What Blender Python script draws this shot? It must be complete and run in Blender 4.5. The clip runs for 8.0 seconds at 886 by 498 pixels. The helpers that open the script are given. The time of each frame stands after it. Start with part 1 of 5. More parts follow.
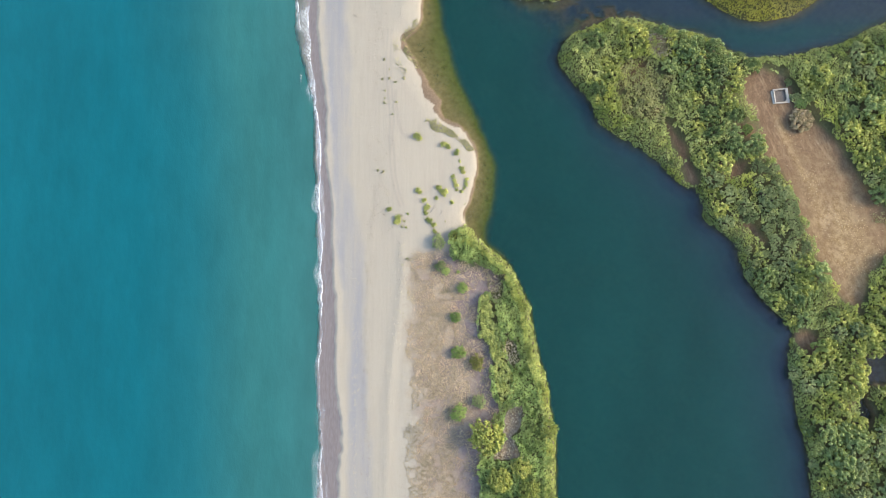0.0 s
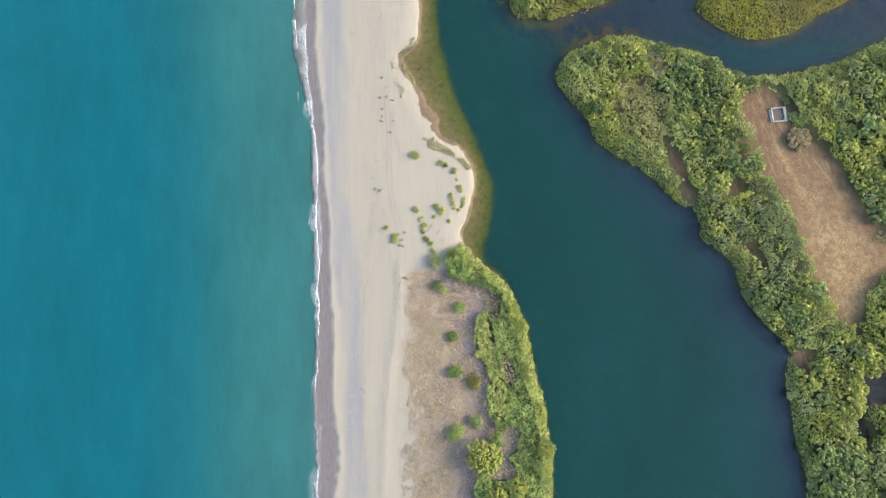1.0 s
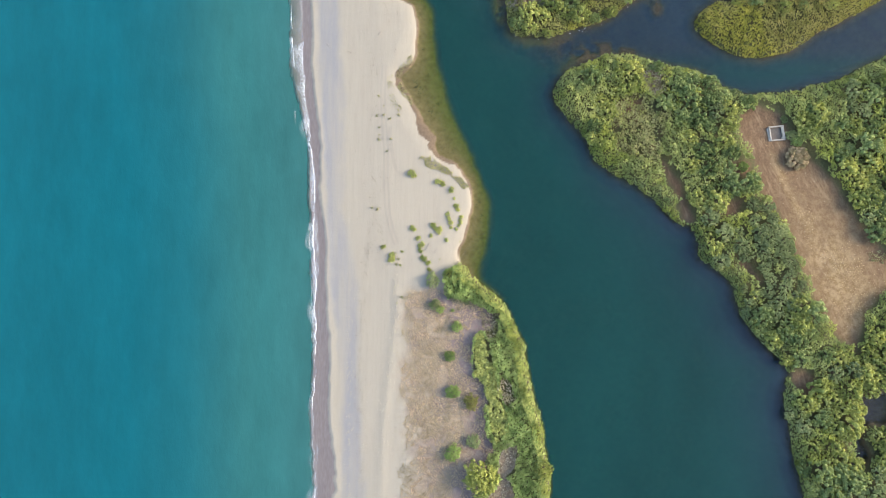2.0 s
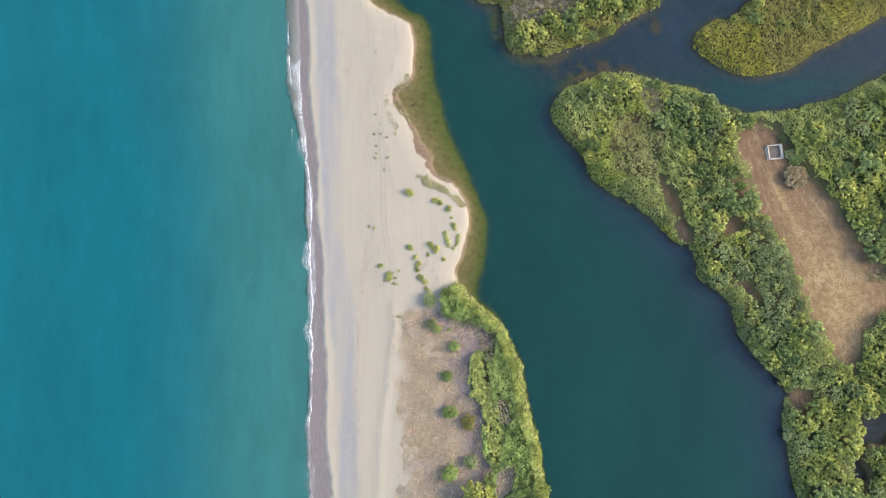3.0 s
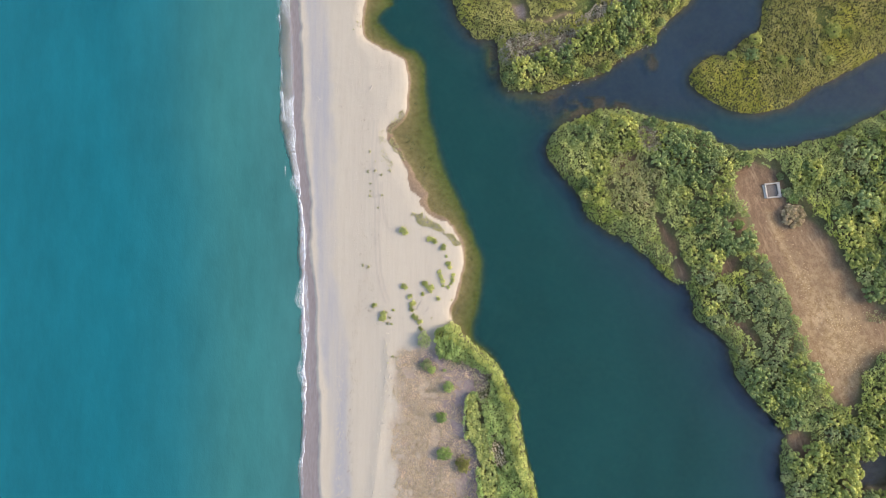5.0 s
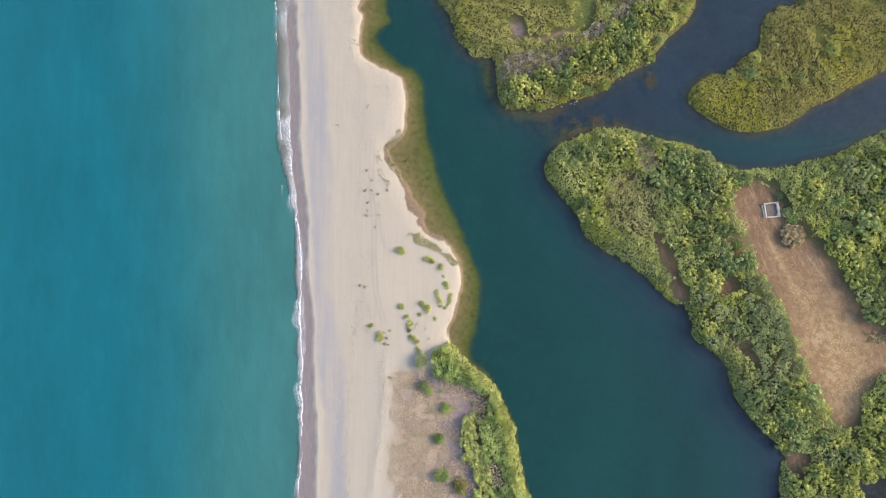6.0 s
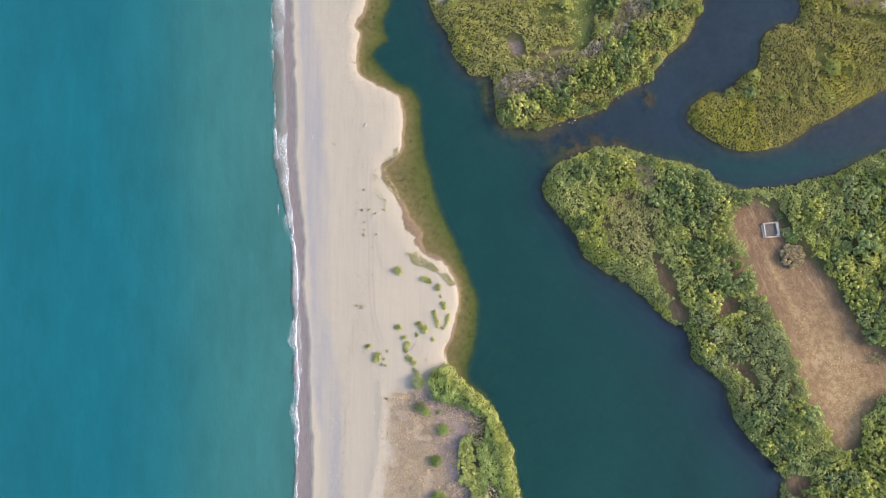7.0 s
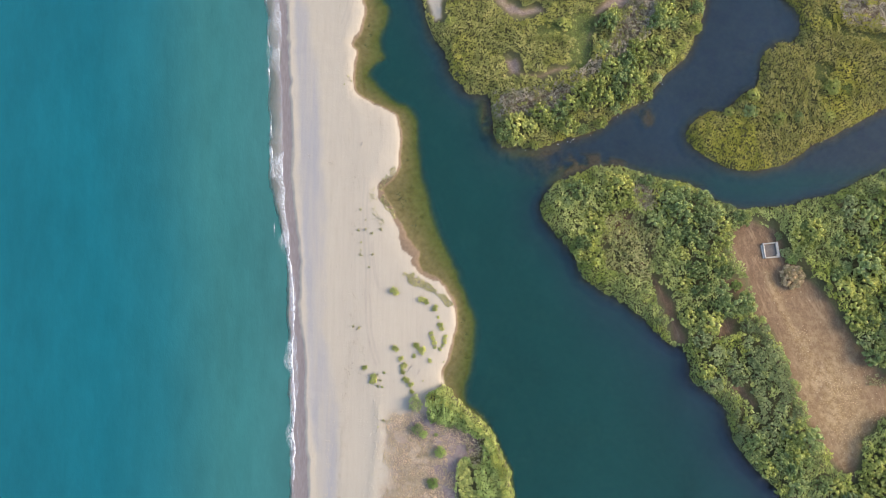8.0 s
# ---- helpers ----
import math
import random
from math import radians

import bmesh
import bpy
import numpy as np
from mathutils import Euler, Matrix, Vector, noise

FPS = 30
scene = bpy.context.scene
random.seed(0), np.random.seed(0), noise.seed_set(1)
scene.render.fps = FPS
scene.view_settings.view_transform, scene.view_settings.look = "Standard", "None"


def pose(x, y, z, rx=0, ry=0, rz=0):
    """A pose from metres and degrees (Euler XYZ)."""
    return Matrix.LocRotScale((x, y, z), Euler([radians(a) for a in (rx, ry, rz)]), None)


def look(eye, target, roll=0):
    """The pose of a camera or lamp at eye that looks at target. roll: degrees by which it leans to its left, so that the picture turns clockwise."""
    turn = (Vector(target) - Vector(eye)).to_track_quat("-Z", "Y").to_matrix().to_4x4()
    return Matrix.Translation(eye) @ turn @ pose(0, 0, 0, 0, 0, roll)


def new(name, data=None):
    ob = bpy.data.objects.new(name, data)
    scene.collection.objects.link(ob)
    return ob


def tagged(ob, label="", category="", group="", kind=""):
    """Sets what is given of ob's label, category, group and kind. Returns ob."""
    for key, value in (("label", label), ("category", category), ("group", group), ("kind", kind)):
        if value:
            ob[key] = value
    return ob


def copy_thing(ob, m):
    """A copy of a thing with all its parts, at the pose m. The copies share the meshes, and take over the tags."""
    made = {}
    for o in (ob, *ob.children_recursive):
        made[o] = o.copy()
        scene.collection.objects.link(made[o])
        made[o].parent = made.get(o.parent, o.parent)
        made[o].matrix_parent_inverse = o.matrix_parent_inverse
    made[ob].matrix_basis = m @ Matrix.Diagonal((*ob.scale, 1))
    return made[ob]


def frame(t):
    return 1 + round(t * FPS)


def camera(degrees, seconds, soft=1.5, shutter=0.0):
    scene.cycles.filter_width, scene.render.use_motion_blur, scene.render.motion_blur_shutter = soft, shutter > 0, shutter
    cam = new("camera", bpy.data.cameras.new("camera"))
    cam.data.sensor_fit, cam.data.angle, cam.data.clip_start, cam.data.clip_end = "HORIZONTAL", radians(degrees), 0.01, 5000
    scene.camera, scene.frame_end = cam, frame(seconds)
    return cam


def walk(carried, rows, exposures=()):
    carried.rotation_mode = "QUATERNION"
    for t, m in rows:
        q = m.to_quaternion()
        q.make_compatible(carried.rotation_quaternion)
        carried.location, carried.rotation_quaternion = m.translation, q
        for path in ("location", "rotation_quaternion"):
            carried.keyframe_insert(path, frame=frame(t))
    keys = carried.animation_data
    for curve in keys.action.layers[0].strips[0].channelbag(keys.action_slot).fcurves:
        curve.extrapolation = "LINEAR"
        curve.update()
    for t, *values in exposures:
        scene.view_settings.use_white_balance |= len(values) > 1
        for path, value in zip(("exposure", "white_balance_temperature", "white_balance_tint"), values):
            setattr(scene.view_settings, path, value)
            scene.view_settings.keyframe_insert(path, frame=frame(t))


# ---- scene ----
# ---------------------------------------------------------------- camera
cam = camera(70.0, 8.0, soft=0.5)
PATH = [
    (0.0, -1.87, -0.48, 142.61, 4.53, 0.84, -0.26),
    (0.5, -1.55, 1.56, 142.65, 4.56, 0.84, -0.25),
    (1.0, -1.22, 3.61, 142.67, 4.59, 0.84, -0.24),
    (1.5, -0.90, 5.68, 142.66, 4.63, 0.84, -0.24),
    (3.0, 0.04, 11.93, 142.48, 4.72, 0.83, -0.22),
    (3.5, 0.35, 14.04, 142.37, 4.75, 0.83, -0.21),
    (4.0, 0.66, 16.16, 142.24, 4.78, 0.83, -0.20),
    (4.5, 0.97, 18.29, 142.07, 4.81, 0.83, -0.20),
    (6.0, 1.88, 24.75, 141.43, 4.91, 0.83, -0.18),
    (6.5, 2.17, 26.92, 141.16, 4.94, 0.83, -0.17),
    (7.0, 2.47, 29.10, 140.87, 4.97, 0.83, -0.16),
    (7.5, 2.76, 31.30, 140.56, 5.00, 0.82, -0.16),
    (8.0, 3.06, 33.50, 140.21, 5.03, 0.82, -0.15),
]
EXPOSURE = 1.74
walk(cam, [(t, pose(x, y, z, rx, ry, rz)) for t, x, y, z, rx, ry, rz in PATH],
     [(0.0, EXPOSURE, 6400, 8.5), (3.5, EXPOSURE - 0.01, 6450, 11.5), (6.5, EXPOSURE - 0.05, 6560, 15.0), (8.0, EXPOSURE - 0.06, 6560, 14.0)])

# ---------------------------------------------------------------- light
SUN_ELEVATION, SUN_AZIMUTH = 25.0, 84.0      # degrees; azimuth clockwise from +y
world = bpy.data.worlds.new("world")
scene.world = world
world.use_nodes = True
_nt = world.node_tree
_nt.nodes.clear()
_sky = _nt.nodes.new("ShaderNodeTexSky")
_sky.sky_type = "NISHITA"
_sky.sun_disc = False
_sky.sun_elevation = radians(SUN_ELEVATION)
_sky.sun_rotation = radians(SUN_AZIMUTH)
_sky.dust_density = 2.0
_bg = _nt.nodes.new("ShaderNodeBackground")
_bg.inputs["Strength"].default_value = 0.15
_wo = _nt.nodes.new("ShaderNodeOutputWorld")
_nt.links.new(_sky.outputs[0], _bg.inputs["Color"])
_nt.links.new(_bg.outputs[0], _wo.inputs["Surface"])

sun = new("sun", bpy.data.lights.new("sun", "SUN"))
sun.data.energy = 1.5
sun.data.angle = radians(26.0)
sun.data.color = (1.0, 0.86, 0.65)
_a, _e = radians(SUN_AZIMUTH), radians(SUN_ELEVATION)
sun.matrix_world = look((120 * math.sin(_a), 120 * math.cos(_a) + 20, 90), (120 * math.sin(_a) - math.sin(_a) * math.cos(_e), 120 * math.cos(_a) + 20 - math.cos(_a) * math.cos(_e), 90 - math.sin(_e)))


# ---------------------------------------------------------------- material helpers
class Nodes:
    """A small builder of node materials."""

    def __init__(self, name):
        self.mat = bpy.data.materials.new(name)
        self.mat.use_nodes = True
        self.tree = self.mat.node_tree
        self.tree.nodes.clear()
        self.out = self.tree.nodes.new("ShaderNodeOutputMaterial")

    def add(self, kind, **sockets):
        node = self.tree.nodes.new(kind)
        for key, value in sockets.items():
            self.put(node, key, value)
        return node

    def put(self, node, key, value):
        socket = node.inputs[int(key[1:]) if key[0] == "i" and key[1:].isdigit() else key.replace("_", " ")]
        if isinstance(value, bpy.types.NodeSocket):
            self.tree.links.new(value, socket)
        elif isinstance(value, bpy.types.Node):
            self.tree.links.new(value.outputs[0], socket)
        elif isinstance(value, tuple) and len(value) == 3 and socket.type == "RGBA":
            socket.default_value = (*value, 1)
        else:
            socket.default_value = value

    def place(self):
        return self.add("ShaderNodeNewGeometry").outputs["Position"]

    def noise(self, scale, detail=4.0, rough=0.55, vector=None, stretch=None):
        vec = vector if vector is not None else self.place()
        if stretch:
            mapping = self.add("ShaderNodeMapping", Vector=vec)
            mapping.inputs["Scale"].default_value = stretch
            vec = mapping.outputs[0]
        return self.add("ShaderNodeTexNoise", Vector=vec, Scale=scale, Detail=detail, Roughness=rough).outputs[0]

    def ramp(self, fac, *stops):
        node = self.add("ShaderNodeValToRGB", Fac=fac)
        el = node.color_ramp.elements
        while len(el) < len(stops):
            el.new(0.5)
        for e, (pos, col) in zip(el, stops):
            e.position = pos
            e.color = (*col, 1) if isinstance(col, tuple) else (col, col, col, 1)
        return node.outputs[0]

    def mix(self, fac, a, b, blend="MIX"):
        node = self.tree.nodes.new("ShaderNodeMix")
        node.data_type, node.blend_type = "RGBA", blend
        for index, value in ((0, fac), (6, a), (7, b)):
            self.put(node, "i%d" % index, value)
        return node.outputs[2]

    def math(self, op, a, b=0.0):
        node = self.tree.nodes.new("ShaderNodeMath")
        node.operation = op
        self.put(node, "i0", a)
        self.put(node, "i1", b)
        return node.outputs[0]

    def attr(self, name):
        node = self.add("ShaderNodeAttribute")
        node.attribute_name = name
        return node.outputs["Fac"]

    def bump(self, height, strength, distance, normal=None):
        node = self.add("ShaderNodeBump", Height=height, Strength=strength, Distance=distance)
        if normal is not None:
            self.put(node, "Normal", normal)
        return node.outputs[0]

    def surface(self, shader):
        self.tree.links.new(shader if isinstance(shader, bpy.types.NodeSocket) else shader.outputs[0], self.out.inputs["Surface"])
        return self.mat


def leaf_material(name, dark, mid, light, through_col, spread=1.0, other=None, other_scale=0.16, thin=0.36):
    """Leaves: each leaf its own tone, each plant its own shift, some light let through."""
    n = Nodes(name)
    geo = n.add("ShaderNodeNewGeometry")
    leaf = geo.outputs["Random Per Island"]
    plant = n.add("ShaderNodeObjectInfo").outputs["Random"]
    blend = lambda a, b: tuple(0.55 * p + 0.45 * q for p, q in zip(a, b))
    col = n.ramp(leaf, (0.0, blend(dark, mid)), (0.5, mid), (1.0, blend(light, mid)))
    patch = n.noise(0.35, 3.0)
    col = n.mix(n.math("MULTIPLY", patch, 0.5 * spread), col, light)
    if other:
        col = n.mix(n.math("MULTIPLY", n.ramp(n.noise(other_scale, 3.0, 0.6), (0.50, 0.0), (0.64, 1.0)), n.ramp(leaf, (0.0, 0.5), (1.0, 0.95))), col, other)
    hsv = n.add("ShaderNodeHueSaturation", Color=col)
    clump = n.attr("tone")
    n.put(hsv, "Hue", n.math("SUBTRACT", n.math("ADD", n.math("MULTIPLY", plant, -0.026), 0.514), n.math("MULTIPLY", clump, 0.012)))
    n.put(hsv, "Value", n.math("ADD", n.math("ADD", n.math("MULTIPLY", plant, 0.60), 0.70), n.math("MULTIPLY", clump, 0.27)))
    bsdf = n.add("ShaderNodeBsdfPrincipled", Base_Color=hsv.outputs[0], Roughness=0.75)
    bsdf.inputs["Specular IOR Level"].default_value = 0.06
    back = n.add("ShaderNodeBsdfTranslucent", Color=n.mix(0.5, hsv.outputs[0], through_col))
    both = n.add("ShaderNodeMixShader", i0=thin, i1=bsdf, i2=back)
    return n.surface(both)


def ground_material():
    n = Nodes("sand_and_soil")
    pos = n.place()
    turned = n.add("ShaderNodeMapping", Vector=pos)
    turned.inputs["Rotation"].default_value = (0.35, 0.22, 0.61)
    grain = turned.outputs[0]
    fine = n.noise(7.0, 6.0, 0.7, grain)
    mid = n.noise(1.3, 5.0, 0.6, grain)
    wide = n.noise(0.12, 4.0, 0.55, grain)
    streak = n.noise(0.5, 4.0, 0.6, pos, (1.0, 0.07, 1.0))
    sand = n.ramp(fine, (0.25, (0.298, 0.259, 0.198)), (0.55, (0.340, 0.302, 0.235)), (0.8, (0.380, 0.341, 0.271)))
    sand = n.mix(n.math("MULTIPLY", wide, 0.35), sand, (0.298, 0.255, 0.195))
    rake = n.ramp(n.noise(1.6, 5.0, 0.65, pos, (1.0, 0.06, 1.0)), (0.42, 0.0), (0.70, 0.28))
    sand = n.mix(rake, sand, (0.262, 0.220, 0.172))
    speck = n.ramp(n.noise(2.6, 5.0, 0.75, pos, (1.0, 0.6, 1.0)), (0.60, 0.0), (0.70, 0.6))
    sand = n.mix(speck, sand, (0.200, 0.165, 0.125))
    # grey shingle band, in streaks along the shore
    peb = n.ramp(n.noise(14.0, 4.0, 0.8, grain), (0.3, (0.190, 0.184, 0.184)), (0.5, (0.236, 0.228, 0.224)), (0.75, (0.290, 0.276, 0.262)))
    pf = n.math("MULTIPLY", n.attr("shingle"), n.ramp(streak, (0.30, 0.30), (0.62, 0.95)))
    col = n.mix(pf, sand, peb)
    # wet sand at the swash
    wet = n.ramp(n.noise(3.0, 4.0, 0.6, pos, (1, 0.2, 1)), (0.3, (0.160, 0.132, 0.122)), (0.7, (0.205, 0.172, 0.158)))
    wf = n.attr("wet")
    col = n.mix(wf, col, wet)
    crest = n.math("MULTIPLY", n.attr("crest"), n.ramp(streak, (0.32, 0.1), (0.62, 0.7)))
    col = n.mix(crest, col, (0.372, 0.318, 0.250))
    mud = n.ramp(n.noise(2.4, 5.0, 0.7, grain), (0.35, (0.088, 0.058, 0.036)), (0.65, (0.140, 0.098, 0.064)))
    col = n.mix(n.attr("mud"), col, mud)
    # dry grass plain: litter and bare purple-brown soil
    litter = n.ramp(n.noise(3.2, 6.0, 0.75, grain), (0.36, (0.118, 0.082, 0.055)), (0.5, (0.225, 0.167, 0.108)), (0.64, (0.425, 0.334, 0.214)))
    soil = n.ramp(n.noise(2.5, 5.0, 0.7, grain), (0.36, (0.126, 0.092, 0.086)), (0.62, (0.206, 0.154, 0.142)))
    patchy = n.ramp(n.noise(0.25, 4.0, 0.6, grain), (0.46, 0.0), (0.62, 0.6))
    plain = n.mix(n.math("MINIMUM", n.math("ADD", patchy, n.attr("soil")), 1.0), litter, soil)
    gf = n.math("MULTIPLY", n.attr("plain"), n.ramp(mid, (0.25, 0.45), (0.58, 1.0)))
    col = n.mix(gf, col, plain)
    # bare trodden earth of the clearings
    earth = n.ramp(n.noise(2.2, 6.0, 0.7, grain), (0.30, (0.100, 0.061, 0.034)), (0.5, (0.138, 0.085, 0.048)), (0.70, (0.188, 0.120, 0.070)))
    scuff = n.ramp(n.noise(1.1, 5.0, 0.7, pos, (1.0, 0.35, 1.0)), (0.48, 0.0), (0.72, 1.0))
    earth = n.mix(n.math("MULTIPLY", scuff, 0.5), earth, (0.270, 0.196, 0.116))
    tan = n.ramp(n.noise(3.2, 6.0, 0.75, grain), (0.35, (0.140, 0.086, 0.037)), (0.52, (0.226, 0.147, 0.065)), (0.64, (0.375, 0.272, 0.138)))
    earth = n.mix(n.math("MULTIPLY", n.attr("worn"), n.ramp(n.noise(0.35, 4.0, 0.6, grain), (0.3, 0.45), (0.6, 1.0))), earth, tan)
    pale = n.ramp(n.noise(0.75, 6.0, 0.72, grain), (0.46, 0.0), (0.60, 0.7))
    earth = n.mix(n.math("MULTIPLY", n.attr("worn"), pale), earth, (0.355, 0.258, 0.142))
    along = n.add("ShaderNodeMapping", Vector=pos)
    along.inputs["Rotation"].default_value = (0.0, 0.0, -0.42)
    streaks = n.ramp(n.noise(1.5, 5.0, 0.7, along.outputs[0], (1.0, 0.14, 1.0)), (0.52, 0.0), (0.70, 0.55))
    earth = n.mix(streaks, earth, (0.318, 0.215, 0.124))
    earth = n.mix(n.ramp(n.noise(0.14, 4.0, 0.6, grain), (0.50, 0.0), (0.70, 0.45)), earth, (0.120, 0.072, 0.040))
    col = n.mix(n.attr("earth"), col, earth)
    # floor under reeds and trees: leaf litter and moss
    floor = n.ramp(n.noise(2.8, 6.0, 0.75, grain), (0.3, (0.062, 0.056, 0.026)), (0.52, (0.108, 0.104, 0.043)), (0.75, (0.170, 0.145, 0.075)))
    col = n.mix(n.attr("thicket"), col, floor)
    # short green turf
    turf = n.ramp(n.noise(5.0, 6.0, 0.75, grain), (0.35, (0.088, 0.104, 0.024)), (0.65, (0.190, 0.202, 0.055)))
    col = n.mix(n.math("MULTIPLY", n.attr("turf"), n.ramp(mid, (0.3, 0.3), (0.6, 1.0))), col, turf)
    # bed under water: silt and weed
    silt = n.ramp(n.noise(0.9, 5.0, 0.65, grain), (0.35, (0.110, 0.080, 0.035)), (0.65, (0.172, 0.132, 0.064)))
    col = n.mix(n.attr("silt"), col, silt)
    algae = n.ramp(n.noise(1.5, 5.0, 0.7, grain), (0.35, (0.072, 0.044, 0.030)), (0.65, (0.165, 0.098, 0.058)))
    col = n.mix(n.attr("algae"), col, algae)
    rough = n.mix(wf, (0.95, 0.95, 0.95), (0.45, 0.45, 0.45))
    lumps = n.noise(1.8, 5.0, 0.7, grain)
    hoof = n.add("ShaderNodeTexVoronoi", Vector=pos, Scale=1.7).outputs["Distance"]
    relief = n.math("ADD", n.math("MULTIPLY", lumps, 0.7), n.math("MULTIPLY", hoof, 0.25))
    soft = n.math("SUBTRACT", 1.0, n.math("MULTIPLY", wf, 0.9))
    normal = n.bump(n.math("MULTIPLY", relief, soft), 0.22, 0.14)
    normal = n.bump(fine, 0.25, 0.04, normal)
    bsdf = n.add("ShaderNodeBsdfPrincipled", Base_Color=col, Roughness=rough, Normal=normal)
    bsdf.inputs["Specular IOR Level"].default_value = 0.25
    return n.surface(bsdf)


def water_material(name, deep, shoal, silty, fringe, clarity, shoal_depth, ripple, patch_scale, patch):
    """Murky water: what it scatters back grows with its depth, the bed shows through where it is thin."""
    n = Nodes(name)
    pos = n.place()
    depth = n.attr("depth")
    thick = n.math("SUBTRACT", 1.0, n.math("POWER", 2.718, n.math("MULTIPLY", depth, -clarity)))
    cloud = n.noise(patch_scale, 5.0, 0.62, pos, (1.0, 0.4, 1.0))
    mottle = n.noise(patch_scale * 5, 4.0, 0.6, pos, (1.0, 0.3, 1.0))
    far = n.math("DIVIDE", depth, shoal_depth * 2)
    shoal = n.mix(n.ramp(far, (0.08, 0.0), (0.32, 1.0)), silty, shoal)
    col = n.mix(n.ramp(far, (0.40, 0.0), (0.70, 0.75), (1.0, 1.0)), shoal, deep)
    # Blue-purple fringe off island shores: tree shade painted into the water, with weed.
    col = n.mix(n.attr("weed"), col, fringe)
    tone = n.math("ADD", n.math("MULTIPLY", cloud, patch * 2), n.math("MULTIPLY", mottle, patch))
    col = n.add("ShaderNodeHueSaturation", Color=col, Value=n.math("ADD", tone, 1.0 - patch * 1.5)).outputs[0]
    waves = n.noise(0.55, 5.0, 0.6, pos, (1.0, 0.45, 1.0))
    normal = n.bump(waves, ripple, 0.25)
    normal = n.bump(n.noise(4.0, 3.0, 0.6, pos), ripple * 0.6, 0.05, normal)
    body = n.add("ShaderNodeBsdfPrincipled", Base_Color=col, Roughness=0.12, Normal=normal)
    body.inputs["IOR"].default_value = 1.33
    clear = n.add("ShaderNodeBsdfTransparent", Color=(0.93, 0.97, 0.93))
    return n.surface(n.add("ShaderNodeMixShader", i0=thick, i1=clear, i2=body))


def foam_material():
    n = Nodes("sea_foam")
    pos = n.place()
    warp = n.mix(0.12, pos, n.add("ShaderNodeTexNoise", Vector=pos, Scale=0.9).outputs[1])

    def veins(scale, width):
        return n.ramp(n.math("ABSOLUTE", n.math("SUBTRACT", n.noise(scale, 2.5, 0.55, warp), 0.5)), (0.0, 1.0), (width, 0.0))

    lace = n.math("MAXIMUM", veins(1.5, 0.045), n.math("MULTIPLY", veins(4.0, 0.07), 0.8))
    froth = n.ramp(n.noise(2.2, 5.0, 0.75, pos, (1.0, 0.6, 1.0)), (0.42, 0.0), (0.60, 1.0))
    dense = n.attr("dense")
    thin = n.math("MULTIPLY", lace, n.ramp(dense, (0.1, 0.0), (0.5, 0.80)))
    solid = n.math("MULTIPLY", froth, n.ramp(dense, (0.55, 0.0), (0.85, 1.0)))
    cover = n.math("MINIMUM", n.math("ADD", thin, solid), 0.97)
    white = n.add("ShaderNodeBsdfPrincipled", Base_Color=(0.80, 0.81, 0.81), Roughness=0.8, Normal=n.bump(froth, 0.4, 0.05))
    clear = n.add("ShaderNodeBsdfTransparent")
    return n.surface(n.add("ShaderNodeMixShader", i0=cover, i1=clear, i2=white))


def rough_material(name, dark, light, scale, bump=0.4, distance=0.02, gloss=0.9):
    n = Nodes(name)
    pos = n.add("ShaderNodeTexCoord").outputs["Object"]
    a = n.noise(scale, 6.0, 0.7, pos)
    b = n.noise(scale * 0.17, 3.0, 0.6, pos)
    col = n.ramp(a, (0.28, dark), (0.72, light))
    col = n.mix(n.ramp(b, (0.4, 0.0), (0.7, 0.5)), col, dark)
    island = n.add("ShaderNodeNewGeometry").outputs["Random Per Island"]
    hsv = n.add("ShaderNodeHueSaturation", Color=col, Value=n.math("ADD", n.math("MULTIPLY", island, 0.4), 0.8))
    return n.surface(n.add("ShaderNodeBsdfPrincipled", Base_Color=hsv.outputs[0], Roughness=gloss, Normal=n.bump(a, bump, distance)))


MAT_GROUND = ground_material()
MAT_SEA = water_material("sea_water", (0.004, 0.086, 0.106), (0.024, 0.112, 0.108), (0.030, 0.112, 0.106), (0.005, 0.076, 0.098), 7.0, 2.2, 0.25, 0.06, 0.30)
MAT_LAGOON = water_material("lagoon_water", (0.004, 0.0345, 0.031), (0.076, 0.106, 0.016), (0.080, 0.076, 0.022), (0.014, 0.0235, 0.041), 0.95, 0.95, 0.10, 0.045, 0.32)
MAT_FOAM = foam_material()
MAT_LEAF_GREEN = leaf_material("leaf_green", (0.103, 0.153, 0.053), (0.193, 0.255, 0.090), (0.334, 0.379, 0.160), (0.32, 0.36, 0.09))
MAT_LEAF_YELLOW = leaf_material("leaf_yellow_green", (0.143, 0.183, 0.042), (0.286, 0.323, 0.086), (0.446, 0.452, 0.152), (0.41, 0.41, 0.08))
MAT_LEAF_SHRUB = leaf_material("leaf_shrub", (0.193, 0.227, 0.061), (0.367, 0.401, 0.120), (0.567, 0.567, 0.213), (0.41, 0.42, 0.10))
MAT_LEAF_BUSH = leaf_material("leaf_bush", (0.125, 0.195, 0.052), (0.230, 0.325, 0.092), (0.370, 0.450, 0.160), (0.38, 0.44, 0.11))
MAT_LEAF_OLIVE = leaf_material("leaf_olive", (0.120, 0.120, 0.036), (0.232, 0.222, 0.068), (0.360, 0.335, 0.118), (0.34, 0.32, 0.09))
MAT_LEAF_DOME = leaf_material("leaf_dome", (0.120, 0.158, 0.036), (0.235, 0.275, 0.070), (0.365, 0.385, 0.122), (0.36, 0.37, 0.08))
MAT_LEAF_LIME = leaf_material("leaf_lime", (0.237, 0.265, 0.067), (0.400, 0.428, 0.126), (0.586, 0.586, 0.237), (0.50, 0.52, 0.15))
